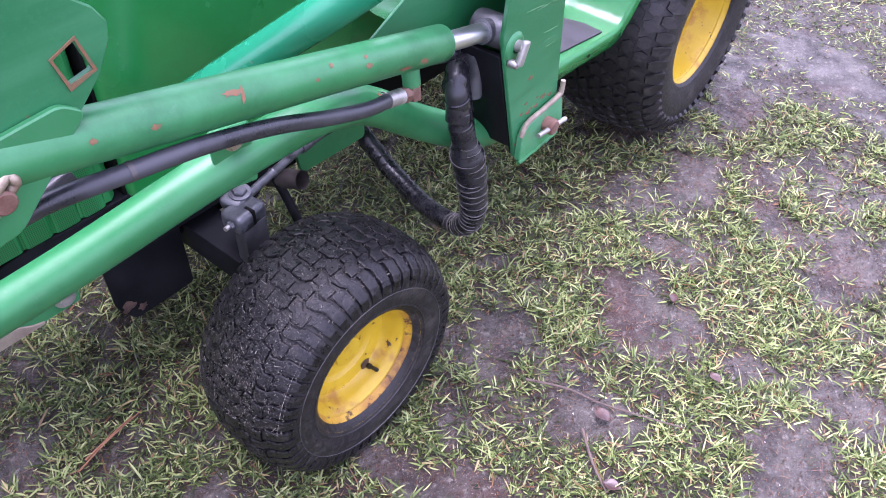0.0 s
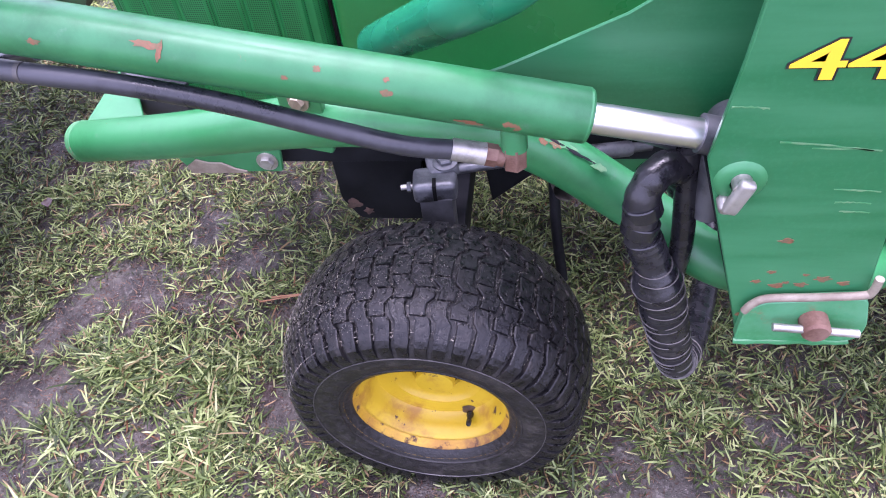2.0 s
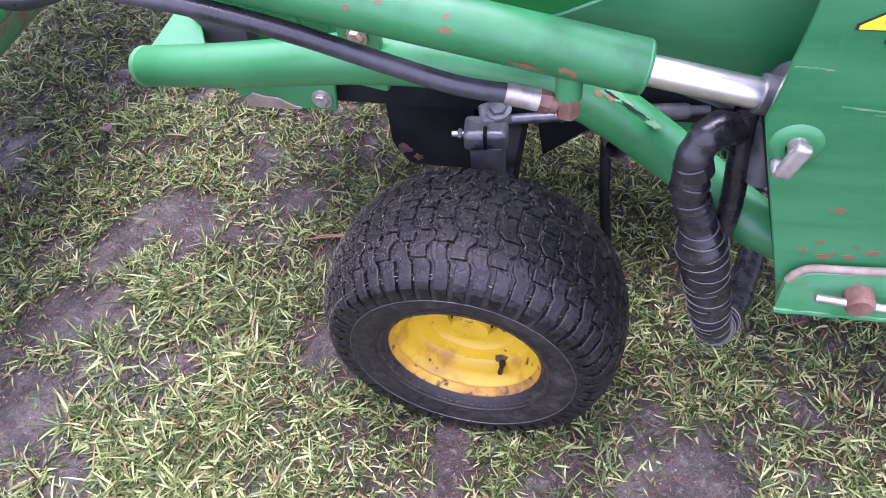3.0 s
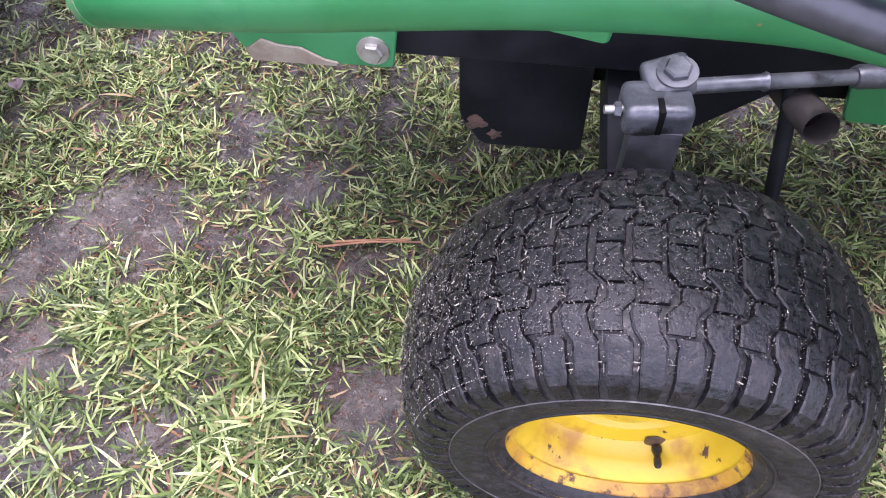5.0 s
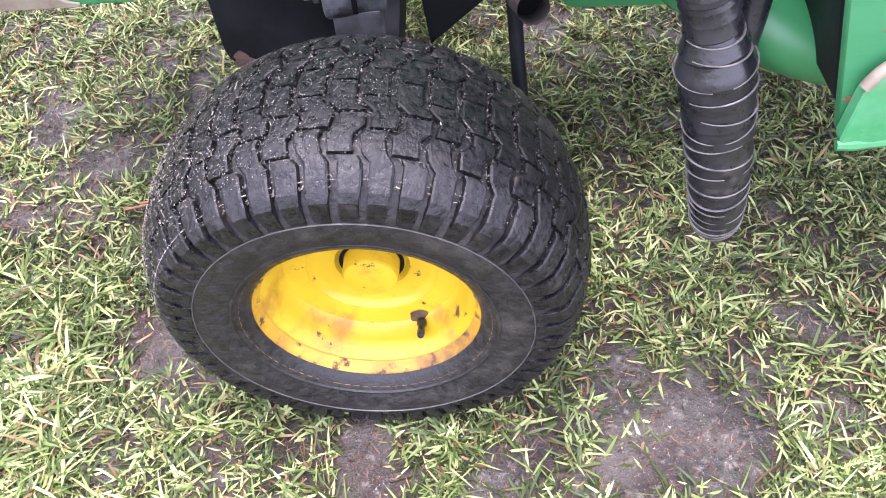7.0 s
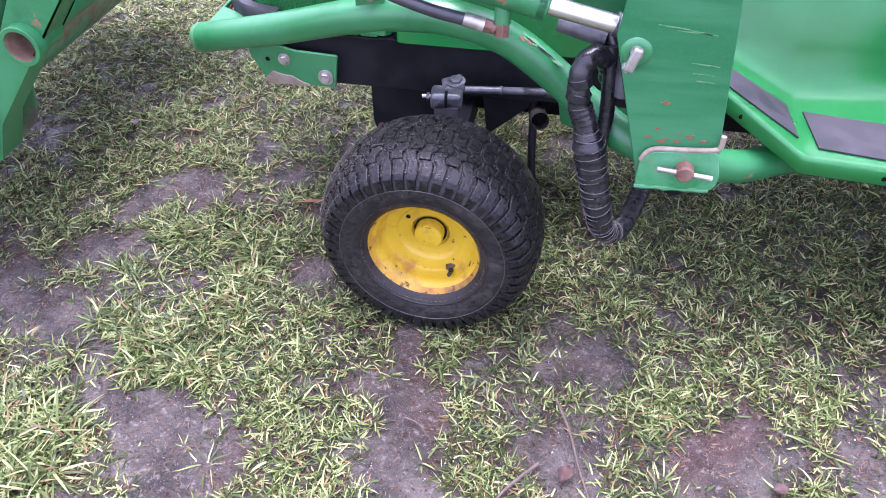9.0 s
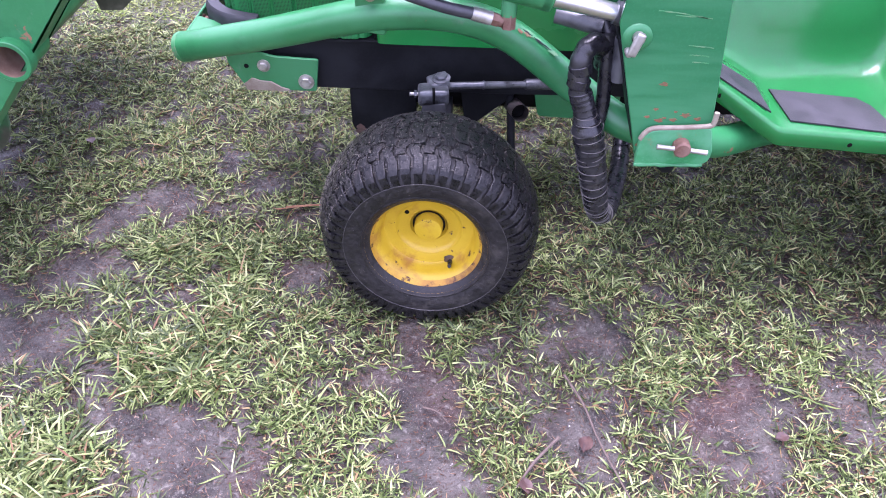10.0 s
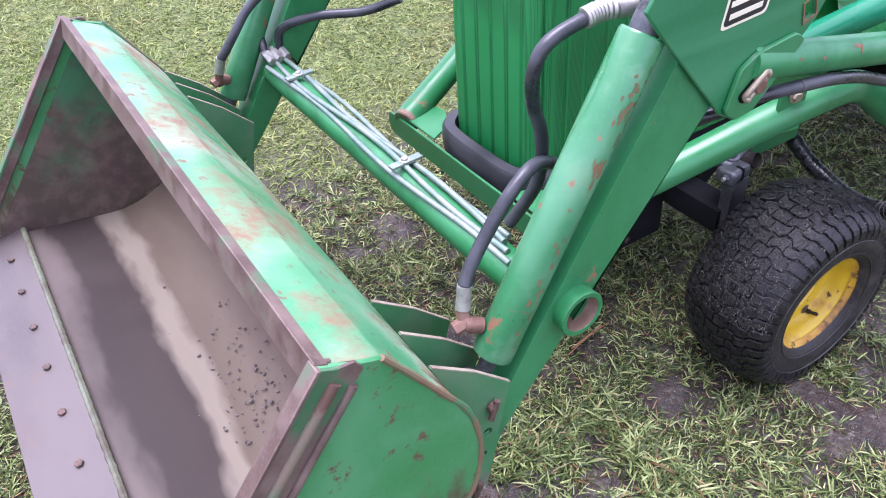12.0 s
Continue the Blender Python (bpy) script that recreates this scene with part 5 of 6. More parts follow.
for e0, e1 in ((-0.020, 0.03), (2 * YC + 0.020, 2 * YC - 0.03)):
    s = -1 if e0 < 0 else 1
    part("tube_rim", lathe([(0.0372, -0.004), (0.0372, 0.0008), (0.0360, 0.0020), (0.0292, 0.0020), (0.0285, 0.0)], pose(-0.7085, e0, 0.5915, 90 if s < 0 else -90, 0, 0), 32), loader_green, loader)
    part("tube_mouth", lathe([(0.0285, 0.0012), (0.0280, -0.080), (0.0, -0.080)], pose(-0.7085, e0, 0.5915, 90 if s < 0 else -90, 0, 0), 32), pale_rust, loader, "open rusty tube end")

# front cross plate tying the two side tubes
front = part("front_bar", plate(rounded([(0.300, 0.436), (0.828, 0.436), (0.850, 0.455), (0.845, 0.490), (0.288, 0.490), (0.288, 0.450)], 0.010), -0.003, 0.003), loader_green, loader, "green flat-steel front bar")
front.matrix_basis = pose(-0.532, 0, 0, 0, 0, 90)
for y in (0.44, 0.545, 0.65):
    part("bar_bolt", merge(hex_bolt(pose(y, -0.003, 0.464, 90, 0, 0), 0.0115, 0.010), tube([(y, -0.010, 0.464), (y, -0.024, 0.464)], 0.0055, 10)), rust_metal, front, "rusty bolt through the front bar")
for flip in (False, True):
    web = moved(plate(rounded([(-0.526, 0.262), (-0.452, 0.250), (-0.436, 0.310), (-0.470, 0.372), (-0.526, 0.402)], 0.006), -0.4955, -0.4895), pose(0, 0, 0, -90))
    part("corner_web", far(web) if flip else web, loader_green, loader, "flat green corner web on the front bar")

# ---- bucket
bucket = new("bucket")
bucket.parent = loader
tagged(bucket, "worn green loader bucket with a rusty scraped inside")
BACK = [(-1.108, 0.768), (-1.071, 0.749), (-1.035, 0.7365), (-1.006, 0.695), (-0.963, 0.629), (-0.932, 0.580), (-0.915, 0.525), (-0.912, 0.468), (-0.930, 0.400), (-0.985, 0.330), (-1.06, 0.287), (-1.13, 0.270), (-1.21, 0.275)]
B0, B1 = -0.052, 1.178
side_outline = [(-1.470, 0.312)] + BACK[0:1] + BACK[1:] + [(-1.30, 0.290), (-1.46, 0.303)]


def bucket_shell():
    """The rolled sheet: floor, rounded back and top."""
    back = glide([(x, 0, z) for x, z in ((-1.035, 0.732), (-1.004, 0.690), (-0.963, 0.629), (-0.934, 0.580), (-0.919, 0.525), (-0.917, 0.468), (-0.935, 0.404), (-0.988, 0.336), (-1.062, 0.294), (-1.13, 0.280), (-1.21, 0.288), (-1.30, 0.302), (-1.375, 0.314))], 5)
    line = [(-1.096, 0.7585), (-1.07, 0.7475)] + [(p.x, p.z) for p in back]
    bm = bmesh.new()
    ys = np.linspace(B0 + 0.005, B1 - 0.005, 9)
    rings = [[bm.verts.new((x, y, z)) for y in ys] for x, z in line]
    for a, b in zip(rings, rings[1:]):
        for i in range(len(ys) - 1):
            bm.faces.new((a[i], a[i + 1], b[i + 1], b[i]))
    return bm


inner = bucket_shell()
outer_skin = inner.copy()
for v in inner.verts:
    inward = (Vector((-1.13, v.co.y, 0.53)) - v.co).normalized()
    v.co += inward * 0.006
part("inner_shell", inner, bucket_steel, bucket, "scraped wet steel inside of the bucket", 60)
part("outer_shell", outer_skin, pale_lit_green, bucket, "green outer bucket skin with rust, paled for sky light on its top", 60)
for y0, y1 in ((B0 - 0.003, B0 + 0.004), (B1 - 0.004, B1 + 0.003)):
    part("side_plate", plate(side_outline, y0, y1), bucket_side, bucket, "green bucket side with rust spots")
for y in (B0 - 0.002, B1 + 0.002):
    part("side_lip", tube(glide([(x, y, z) for x, z in BACK[2:]], 4), lambda i, u: 0.0046 + 0.0006 * math.sin(i * 1.7), 8), side_lip_rust, bucket, "bare rusty welded lip of the bucket side")
strip = [(-1.470, 0.312), (-1.108, 0.768), (-1.088, 0.760), (-1.447, 0.3065)]
wide_strip = [(-1.470, 0.312), (-1.108, 0.768), (-1.090, 0.759), (-1.068, 0.757), (-1.059, 0.741), (-1.408, 0.2995), (-1.458, 0.3025)]
for y0, y1 in ((B0 - 0.008, B0 - 0.0035), (B1 + 0.0035, B1 + 0.008)):
    part("edge_strip", plate(wide_strip, y0, y1), rusted_strip, bucket, "brown rusted edge strip")
for y in (B0 - 0.008, B1 + 0.008):
    for q, rr, paint in ((0.024, 0.0075, scuffed_rib), (0.050, 0.0060, rusted_strip)):
        foot_z = 0.314 - 0.622 * q
        climb = max(0.0, 0.306 - foot_z) / 0.783
        part("edge_rib", tube([(-1.466 + 0.783 * q + 0.622 * climb, y, foot_z + 0.783 * climb), (-1.114 + 0.783 * q, y, 0.756 - 0.622 * q)], rr, 12), paint, bucket, "rusted rolled rib along the bucket side")
    yy = (y - 0.0025, y + 0.020) if y < 0 else (y - 0.020, y + 0.0025)
    part("edge_cap", plate([(-1.4755, 0.3115), (-1.1115, 0.7705), (-1.1060, 0.7670), (-1.4680, 0.3080)], yy[0], yy[1]), rusted_strip, bucket, "bare brown front edge of the bucket side")
for y0, y1, n in ((B0 + 0.0045, B0 + 0.011, 0), (B1 - 0.011, B1 - 0.0045, 1)):
    part("inner_edge_strip", plate(strip, y0, y1), rusted_strip, bucket)
    part("inner_side", plate([(-1.40, 0.330), (-1.075, 0.742), (-1.04, 0.728), (-0.97, 0.62), (-0.93, 0.55), (-0.92, 0.47), (-0.94, 0.40), (-1.0, 0.33), (-1.13, 0.285), (-1.38, 0.318)], (B0 + 0.0042) if not n else (B1 - 0.0062), (B0 + 0.0062) if not n else (B1 - 0.0042), bevel=0), inner_green, bucket, "green inner side of the bucket, rusted low down")
part("top_rim", plate([(-1.110, 0.772), (-1.094, 0.762), (-1.108, 0.722), (-1.121, 0.728)], B0 - 0.0005, B1 + 0.0005), rusted_strip, bucket, "bare rusty rim of the bucket top")
part("cutting_edge", plate([(-1.474, 0.304), (-1.476, 0.310), (-1.352, 0.330), (-1.350, 0.318)], B0 - 0.006, B1 + 0.006), edge_steel, bucket, "bright worn cutting edge")
part("weld_bead", tube([(-1.351, y, 0.3285 + 0.0008 * math.sin(y * 90)) for y in np.linspace(B0 + 0.012, B1 - 0.012, 120)], lambda i, s: 0.0068 + 0.0010 * math.sin(i * 2.3), 8), weld_pale, bucket, "pale worn weld bead along the cutting edge")
for k in range(9):
    part("edge_bolt", hex_bolt(pose(-1.396, 0.0 + 0.1315 * k + 0.008, 0.3245, 0, -9, 20 * k), 0.0078, 0.005, False), flaking_rust, bucket, "rusty edge bolt")
EAR = [(-0.956, 0.634), (-0.89, 0.585), (-0.832, 0.527), (-0.842, 0.49), (-0.871, 0.345), (-0.89, 0.314), (-0.945, 0.266), (-1.009, 0.262), (-1.02, 0.305), (-0.985, 0.335), (-0.930, 0.405), (-0.913, 0.468), (-0.916, 0.525), (-0.934, 0.580)]
for y in (-0.013, 0.062, 0.140):
    for flip in (False, True):
        e = plate(EAR, y - 0.003, y + 0.003, [ring_of(-0.873, 0.449, 0.008, 12), ring_of(-0.880, 0.405, 0.005, 10)])
        ear = part("hinge_ear", far(e) if flip else e, muddy_green, bucket, "green hinge ear with a bare upper edge")
        if y < 0:
            for (sx, sz), r in (((-0.866, 0.502), 0.011), ((-0.900, 0.340), 0.012)):
                h = merge(lathe([(0, 0), (r * 0.8, 0), (r * 0.8, 0.007), (r * 0.6, 0.009), (0, 0.009)], axis_y(sx, y - 0.004, sz), 18), tube([(sx + 0.005, y - 0.012, sz + 0.015), (sx - 0.007, y - 0.012, sz - 0.017)], 0.0048, 10))
                part("hinge_pin", far(h) if flip else h, flaking_rust, ear, "rusty hinge pin with keeper")
        t = plate([(-0.954, 0.633), (-0.89, 0.5845), (-0.833, 0.528), (-0.8318, 0.5294), (-0.8892, 0.5858), (-0.9532, 0.6346)], y - 0.0032, y + 0.0032, bevel=0)
        part("ear_edge", far(t) if flip else t, bare_edge, ear)
# crumbs of soil left in the bucket
rng = random.Random(12)
crumbs = bmesh.new()
for k in range(420):
    x, y = -1.085 + rng.gauss(0, 0.040), 0.30 + rng.gauss(0, 0.20)
    if not B0 + 0.03 < y < 0.9 or not -1.25 < x < -0.98:
        continue
    r = 0.0008 + 0.0034 * rng.random() ** 2.2
    z = curve_at([(-1.375, 0.319), (-1.30, 0.307), (-1.21, 0.293), (-1.13, 0.285), (-1.062, 0.300), (-0.988, 0.345), (-0.935, 0.412)], x) + r * 0.4
    bmesh.ops.create_icosphere(crumbs, subdivisions=1, radius=r, matrix=pose(x, y, z + 0.002, rng.uniform(-20, 20), 0, rng.uniform(0, 180)) @ Matrix.Diagonal((rng.uniform(0.8, 1.8), rng.uniform(0.5, 1), 0.5, 1)))
tagged(part("loose_soil", crumbs, crumb_soil, bucket, "dark crumbs of soil in the bucket"), kind="stuff")

# ---- hoses
H = loader


def hose(points, r, label="", material=None, ripple=0.0, name="hose", steps=10):
    path = glide(points, steps)
    return part(name, tube(path, (lambda i, s: r + ripple * (0.5 + 0.5 * math.sin(i * 2.1))) if ripple else r, 18), material or hose_rubber, H, label)


hose([(0.078, 0.0127, 0.6925), (0.03, 0.004, 0.706), (-0.036, 0.004, 0.7265), (-0.129, -0.004, 0.765), (-0.217, -0.010, 0.792), (-0.30, -0.012, 0.808), (-0.373, 0.008, 0.805), (-0.43, 0.03, 0.79), (-0.50, 0.08, 0.77)], 0.0098, "scuffed black hydraulic hose")
part("hose_band", tube([(-0.300, -0.0122, 0.8085), (-0.305, -0.0115, 0.8085)], 0.0102, 16), ring_dust, H, "pale band on the hose")
hose([(-0.848, 0.064, 0.658), (-0.838, 0.07, 0.672), (-0.812, 0.075, 0.705), (-0.772, 0.078, 0.752), (-0.728, 0.085, 0.782), (-0.690, 0.10, 0.775), (-0.64, 0.12, 0.742), (-0.56, 0.13, 0.690), (-0.49, 0.13, 0.700), (-0.43, 0.09, 0.742), (-0.40, 0.06, 0.765), (-0.33, 0.05, 0.79)], 0.0098, "black hydraulic hose looping behind the arm")
hose([(-0.545, 0.07, 0.968), (-0.592, 0.09, 0.968), (-0.645, 0.095, 0.962), (-0.690, 0.098, 0.945), (-0.707, 0.10, 0.910), (-0.697, 0.11, 0.86), (-0.674, 0.12, 0.80), (-0.672, 0.13, 0.72), (-0.70, 0.16, 0.64)], 0.0098, "black hydraulic hose curving down from the knee")
part("spring_sleeve", tube(glide([(-0.55, 0.072, 0.970), (-0.60, 0.091, 0.970), (-0.632, 0.094, 0.966)], 12), lambda i, s: 0.013 + 0.0015 * (i % 2), 14), zinc, H, "pale sleeve on the hose end")
hose([(x, 2 * YC - y, z) for x, y, z in ((-0.848, 0.064, 0.658), (-0.838, 0.07, 0.672), (-0.812, 0.075, 0.705), (-0.772, 0.078, 0.752), (-0.728, 0.085, 0.782), (-0.690, 0.10, 0.79), (-0.64, 0.12, 0.77), (-0.56, 0.12, 0.745), (-0.47, 0.09, 0.752))], 0.0098, "black hydraulic hose looping behind the arm")
# tape-wrapped bundle hanging in a loop
bundle = glide([(0.312, 0.085, 0.575), (0.306, 0.074, 0.606), (0.290, 0.060, 0.627), (0.271, 0.046, 0.622), (0.262, 0.037, 0.592), (0.267, 0.033, 0.545)], 10)
part("hose_sleeve", tube(bundle, lambda i, s: 0.0182 + 0.0008 * math.sin(i * 0.9), 20), tape_black, H, "black taped hose bundle")
for k, (z, tip) in enumerate(((0.598, 0.003), (0.573, -0.004), (0.549, 0.003))):
    a, b = Vector((0.2625 + 0.003 * k, 0.0375 - 0.002 * k, z)), Vector((0.2640 + 0.003 * k + tip, 0.036 - 0.002 * k, z - 0.016))
    part("tape_band", tube([a, a.lerp(b, 0.08), a.lerp(b, 0.92), b], lambda i, s: 0.0196 if i in (0, 3) else 0.0207, 22), tape_shiny, H, "shiny black tape band")
loop = glide([(0.268, 0.0325, 0.550), (0.283, 0.033, 0.505), (0.303, 0.030, 0.428), (0.321, 0.032, 0.350), (0.336, 0.048, 0.288), (0.356, 0.088, 0.238), (0.382, 0.150, 0.204), (0.404, 0.225, 0.190), (0.424, 0.30, 0.195), (0.436, 0.37, 0.215), (0.448, 0.48, 0.28)], 24)


def bundle_r(i, s):
    """Wide where the two hoses run into one sleeve, then tapering."""
    z = loop[i].z
    return 0.0190 + 0.0085 * max(0.0, min(1.0, (0.505 - z) / 0.03)) * max(0.0, 1 - max(0.0, 0.475 - z) / 0.26)


part("corrugated_hose", tube(loop, lambda i, s: bundle_r(i, s) + (0.0002, 0.0005, 0.0009, 0.0013, 0.0018, 0.0023)[i % 6], 26), tape_black, H, "black taped ribbed hose hanging in a loop")
rngt = random.Random(4)
for k in range(22):
    i = 24 + 5 * k
    p, t = loop[i], (loop[i + 1] - loop[i - 1]).normalized()
    s = i / (len(loop) - 1)
    u = t.orthogonal().normalized()
    u.rotate(Matrix.Rotation(rngt.uniform(0, math.tau), 3, t))
    w = t.cross(u)
    lean_t = rngt.uniform(-0.25, 0.25)
    r = bundle_r(i, s) + 0.0022
    arc = [p + (u * math.cos(a) + w * math.sin(a)) * r + t * r * lean_t * math.cos(a) for a in (math.tau * q / 40 for q in range(int(rngt.uniform(31, 41))))]
    part("tape_edge", tube(arc, lambda i, s: 0.0004 + 0.0006 * math.sin(math.pi * s), 6), tape_edge, H)
hose([(0.308, 0.072, 0.64), (0.311, 0.064, 0.593), (0.315, 0.054, 0.52), (0.311, 0.046, 0.465), (0.315, 0.045, 0.40)], 0.0128, "smooth black hose", tape_black)
hose([(0.30, 0.10, 0.66), (0.318, 0.085, 0.625), (0.345, 0.09, 0.60), (0.37, 0.10, 0.57)], 0.014, "", hose_rubber)
for k, (a, b) in enumerate((((0.22, 0.11, 0.655), (0.30, 0.085, 0.645)), ((0.335, 0.06, 0.64), (0.335, 0.06, 0.56)))):
    part("valve_body", tube([a, b], 0.016, 14), grey_metal, H, "grey valve block")
# steel lines along the cross tube
for k, (dx, dz) in enumerate(((-0.020, 0.028), (-0.004, 0.036), (0.012, 0.034), (0.026, 0.024))):
    wob = rng.uniform(-0.004, 0.004)
    ys = np.linspace(0.10 + 0.02 * k, 0.97, 9)
    part("hydraulic_line", tube(glide([(-0.7315 + dx + wob * math.sin(5 * y + k) + 0.006 * math.sin(11 * y + 2 * k), y, 0.5925 + dz + 0.0025 * math.sin(9 * y + 3 * k)) for y in ys], 5), 0.0052, 10), line_pale, H, "thin hydraulic line on the cross tube")
for y in (0.42, 0.86):
    part("line_clamp", moved(box(-0.030, 0.034, -0.008, 0.008, 0.004, 0.010, 0.002), pose(-0.7315, y, 0.628, 0, 0, 4)), line_pale, H, "zinc line clamp")
    part("clamp_bolt", hex_bolt(pose(-0.7315, y, 0.638), 0.007, 0.006), zinc, H)
for k in range(3):
    part("line_fitting", tube([(-0.745 + 0.018 * k, 0.965, 0.632), (-0.748 + 0.018 * k, 1.005, 0.645)], 0.010, 6), zinc, H, "zinc line fitting")
hose([(-0.748, 1.0, 0.645), (-0.74, 1.03, 0.68), (-0.72, 1.04, 0.76), (-0.68, 1.03, 0.88), (-0.60, 1.02, 0.97)], 0.0098, "black hydraulic hose")
hose([(-0.715, 1.0, 0.645), (-0.70, 0.99, 0.69), (-0.64, 0.93, 0.72), (-0.56, 0.86, 0.73), (-0.50, 0.80, 0.76)], 0.0098, "black hydraulic hose")

# ---- markings


def letters(text, height, m, material, parent, grow=0.0, stretch=1.0, shear=0.28, depth=0.0004):
    cu = bpy.data.curves.new("text", 'FONT')
    cu.body, cu.size, cu.shear, cu.extrude, cu.offset = text, height / 0.69, shear, depth, grow
    tmp = bpy.data.objects.new("text", cu)
    scene.collection.objects.link(tmp)
    bpy.context.view_layer.update()
    me = bpy.data.meshes.new_from_object(tmp.evaluated_get(bpy.context.evaluated_depsgraph_get()))
    bpy.data.objects.remove(tmp)
    me.transform(m @ Matrix.Diagonal((stretch, 1, 1, 1)))
    me.materials.clear()
    me.materials.append(material)
    ob = new("model_number", me)
    ob.parent = parent
    return ob


mast_near = [o for o in loader.children if o.name.startswith("mast")][0]
tagged(letters("44", 0.036, pose(0.3545, -0.0092, 0.785, 90, 0, 0), decal_black, mast_near, 0.0019, 1.68, 0.05), "black outline of the yellow number 44")
tagged(letters("44", 0.036, pose(0.3545, -0.0099, 0.785, 90, 0, 0), decal_yellow, mast_near, 0.0006, 1.68, 0.05), "yellow number 44")
knee_near = [o for o in loader.children if o.name.startswith("knee_plate")][0]
emblem = part("emblem", plate(rounded([(-0.497, 0.948), (-0.420, 0.952), (-0.405, 1.03), (-0.480, 1.03)], 0.008), -0.0098, -0.0088, bevel=0), decal_black, knee_near, "black sticker with a pale border")
part("emblem_border", plate(rounded([(-0.501, 0.944), (-0.416, 0.948), (-0.401, 1.034), (-0.484, 1.034)], 0.008), -0.0094, -0.0086, bevel=0), decal_white, emblem)
for k in range(2):
    part("emblem_bar", plate([(-0.488, 0.956 + 0.016 * k), (-0.428, 0.959 + 0.016 * k), (-0.427, 0.966 + 0.016 * k), (-0.487, 0.963 + 0.016 * k)], -0.0106, -0.0099, bevel=0), decal_white, emblem)

# rust spots and scuffs


def blot(cx, cz, r, tall=0.8):
    return [(cx + r * (1 + 0.30 * math.sin(5 * a + cx * 90) + 0.2 * math.sin(9 * a + cz * 50)) * math.cos(a), cz + tall * r * (0.9 + 0.3 * math.sin(3 * a + cz * 70)) * math.sin(a)) for a in (math.tau * k / 24 for k in range(24))]


for cx, cz, r in ((0.3995, 0.5909, 0.0062), (0.3957, 0.5433, 0.0042), (0.3828, 0.5277, 0.0045), (0.404, 0.5215, 0.0066), (0.4477, 0.5335, 0.0075), (0.4282, 0.5235, 0.0060), (0.4693, 0.5270, 0.0055), (0.413, 0.5265, 0.003), (0.43, 0.5395, 0.003), (0.376, 0.470, 0.004)):
    part("rust_spot", plate(blot(cx, cz, r, 0.62), -0.0092, -0.0086, bevel=0), chip_rust, mast_near, "rust spot on the mast")
rngs = random.Random(8)
for x0, x1, z0, dz in ((0.319, 0.350, 0.757, -0.002), (0.366, 0.445, 0.7185, -0.010), (0.394, 0.452, 0.711, -0.003), (0.425, 0.466, 0.6614, -0.003), (0.43, 0.462, 0.645, -0.002), (0.437, 0.464, 0.633, -0.002)):
    top = [(x0 + (x1 - x0) * k / 12, z0 + dz * k / 12 + 0.0006 + 0.0016 * rngs.random() * math.sin(math.pi * k / 12)) for k in range(13)]
    low = [(x, z - 0.0009 - 0.0014 * rngs.random()) for x, z in top]
    part("scuff", plate(top + low[::-1], -0.0090, -0.0086, bevel=0), pale_scuff, mast_near, "pale scuff on the mast")


def wrap_blot(a, b, radius, near, size, seed):
    """A chip in the paint that follows the round of a tube between a and b, at the point closest to near."""
    rngb = random.Random(seed)
    d = (b - a).normalized()
    c = a + d * (near - a).dot(d)
    out = (near - c).normalized()
    tan = d.cross(out)
    ring = [1 + rngb.uniform(-0.35, 0.35) for _ in range(18)]
    bm = bmesh.new()

    def at(u, v):
        ang = v / radius
        return bm.verts.new(c + d * u + (out * math.cos(ang) + tan * math.sin(ang)) * (radius + 0.0005))
    mid = at(0, 0)
    edge = [at(size[0] * q * math.cos(math.tau * k / 18), size[1] * q * math.sin(math.tau * k / 18)) for k, q in enumerate(ring)]
    for k in range(18):
        bm.faces.new((mid, edge[k], edge[(k + 1) % 18]))
    return bm


lift_near = [o for o in loader.children if o.name.startswith("lift_cylinder")][0]
for k, (x, z, s0, s1) in enumerate(((0.0272, 0.7802, 0.0050, 0.0032), (-0.0278, 0.8181, 0.0034, 0.0030), (0.0319, 0.8061, 0.0026, 0.0022), (-0.172, 0.842, 0.012, 0.0034), (-0.163, 0.833, 0.0026, 0.0095), (0.095, 0.7335, 0.012, 0.003), (-0.06, 0.80, 0.003, 0.002), (-0.27, 0.845, 0.006, 0.003), (-0.33, 0.862, 0.004, 0.003))):
    part("paint_chip", wrap_blot(LIFT_A, LIFT_B, 0.0262, Vector((x, -0.022, z)), (s0, s1), k), chip_rust, lift_near, "chip in the paint, rusted")
tube_near = [o for o in loader.children if o.name.startswith("side_tube")][0]
TA, TB = Vector((0.15, 0.125, 0.601)), Vector((0.27, 0.120, 0.518))
for k, (x, z, s0, s1, mat) in enumerate(((0.185, 0.612, 0.007, 0.004, chip_rust), (0.168, 0.612, 0.006, 0.003, chip_rust), (0.20, 0.632, 0.026, 0.006, pale_scuff), (0.212, 0.603, 0.016, 0.002, black_paint), (0.222, 0.596, 0.014, 0.0016, black_paint), (0.19, 0.622, 0.012, 0.002, black_paint), (0.232, 0.58, 0.010, 0.004, pale_scuff))):
    part("scratch", wrap_blot(TA, TB, 0.0306, Vector((x, 0.094, z + 0.022)), (s0, s1), 40 + k), mat, tube_near, "scratched paint on the side tube")
barrel_near = [o for o in loader.children if o.name.startswith("bucket_cylinder")][0]
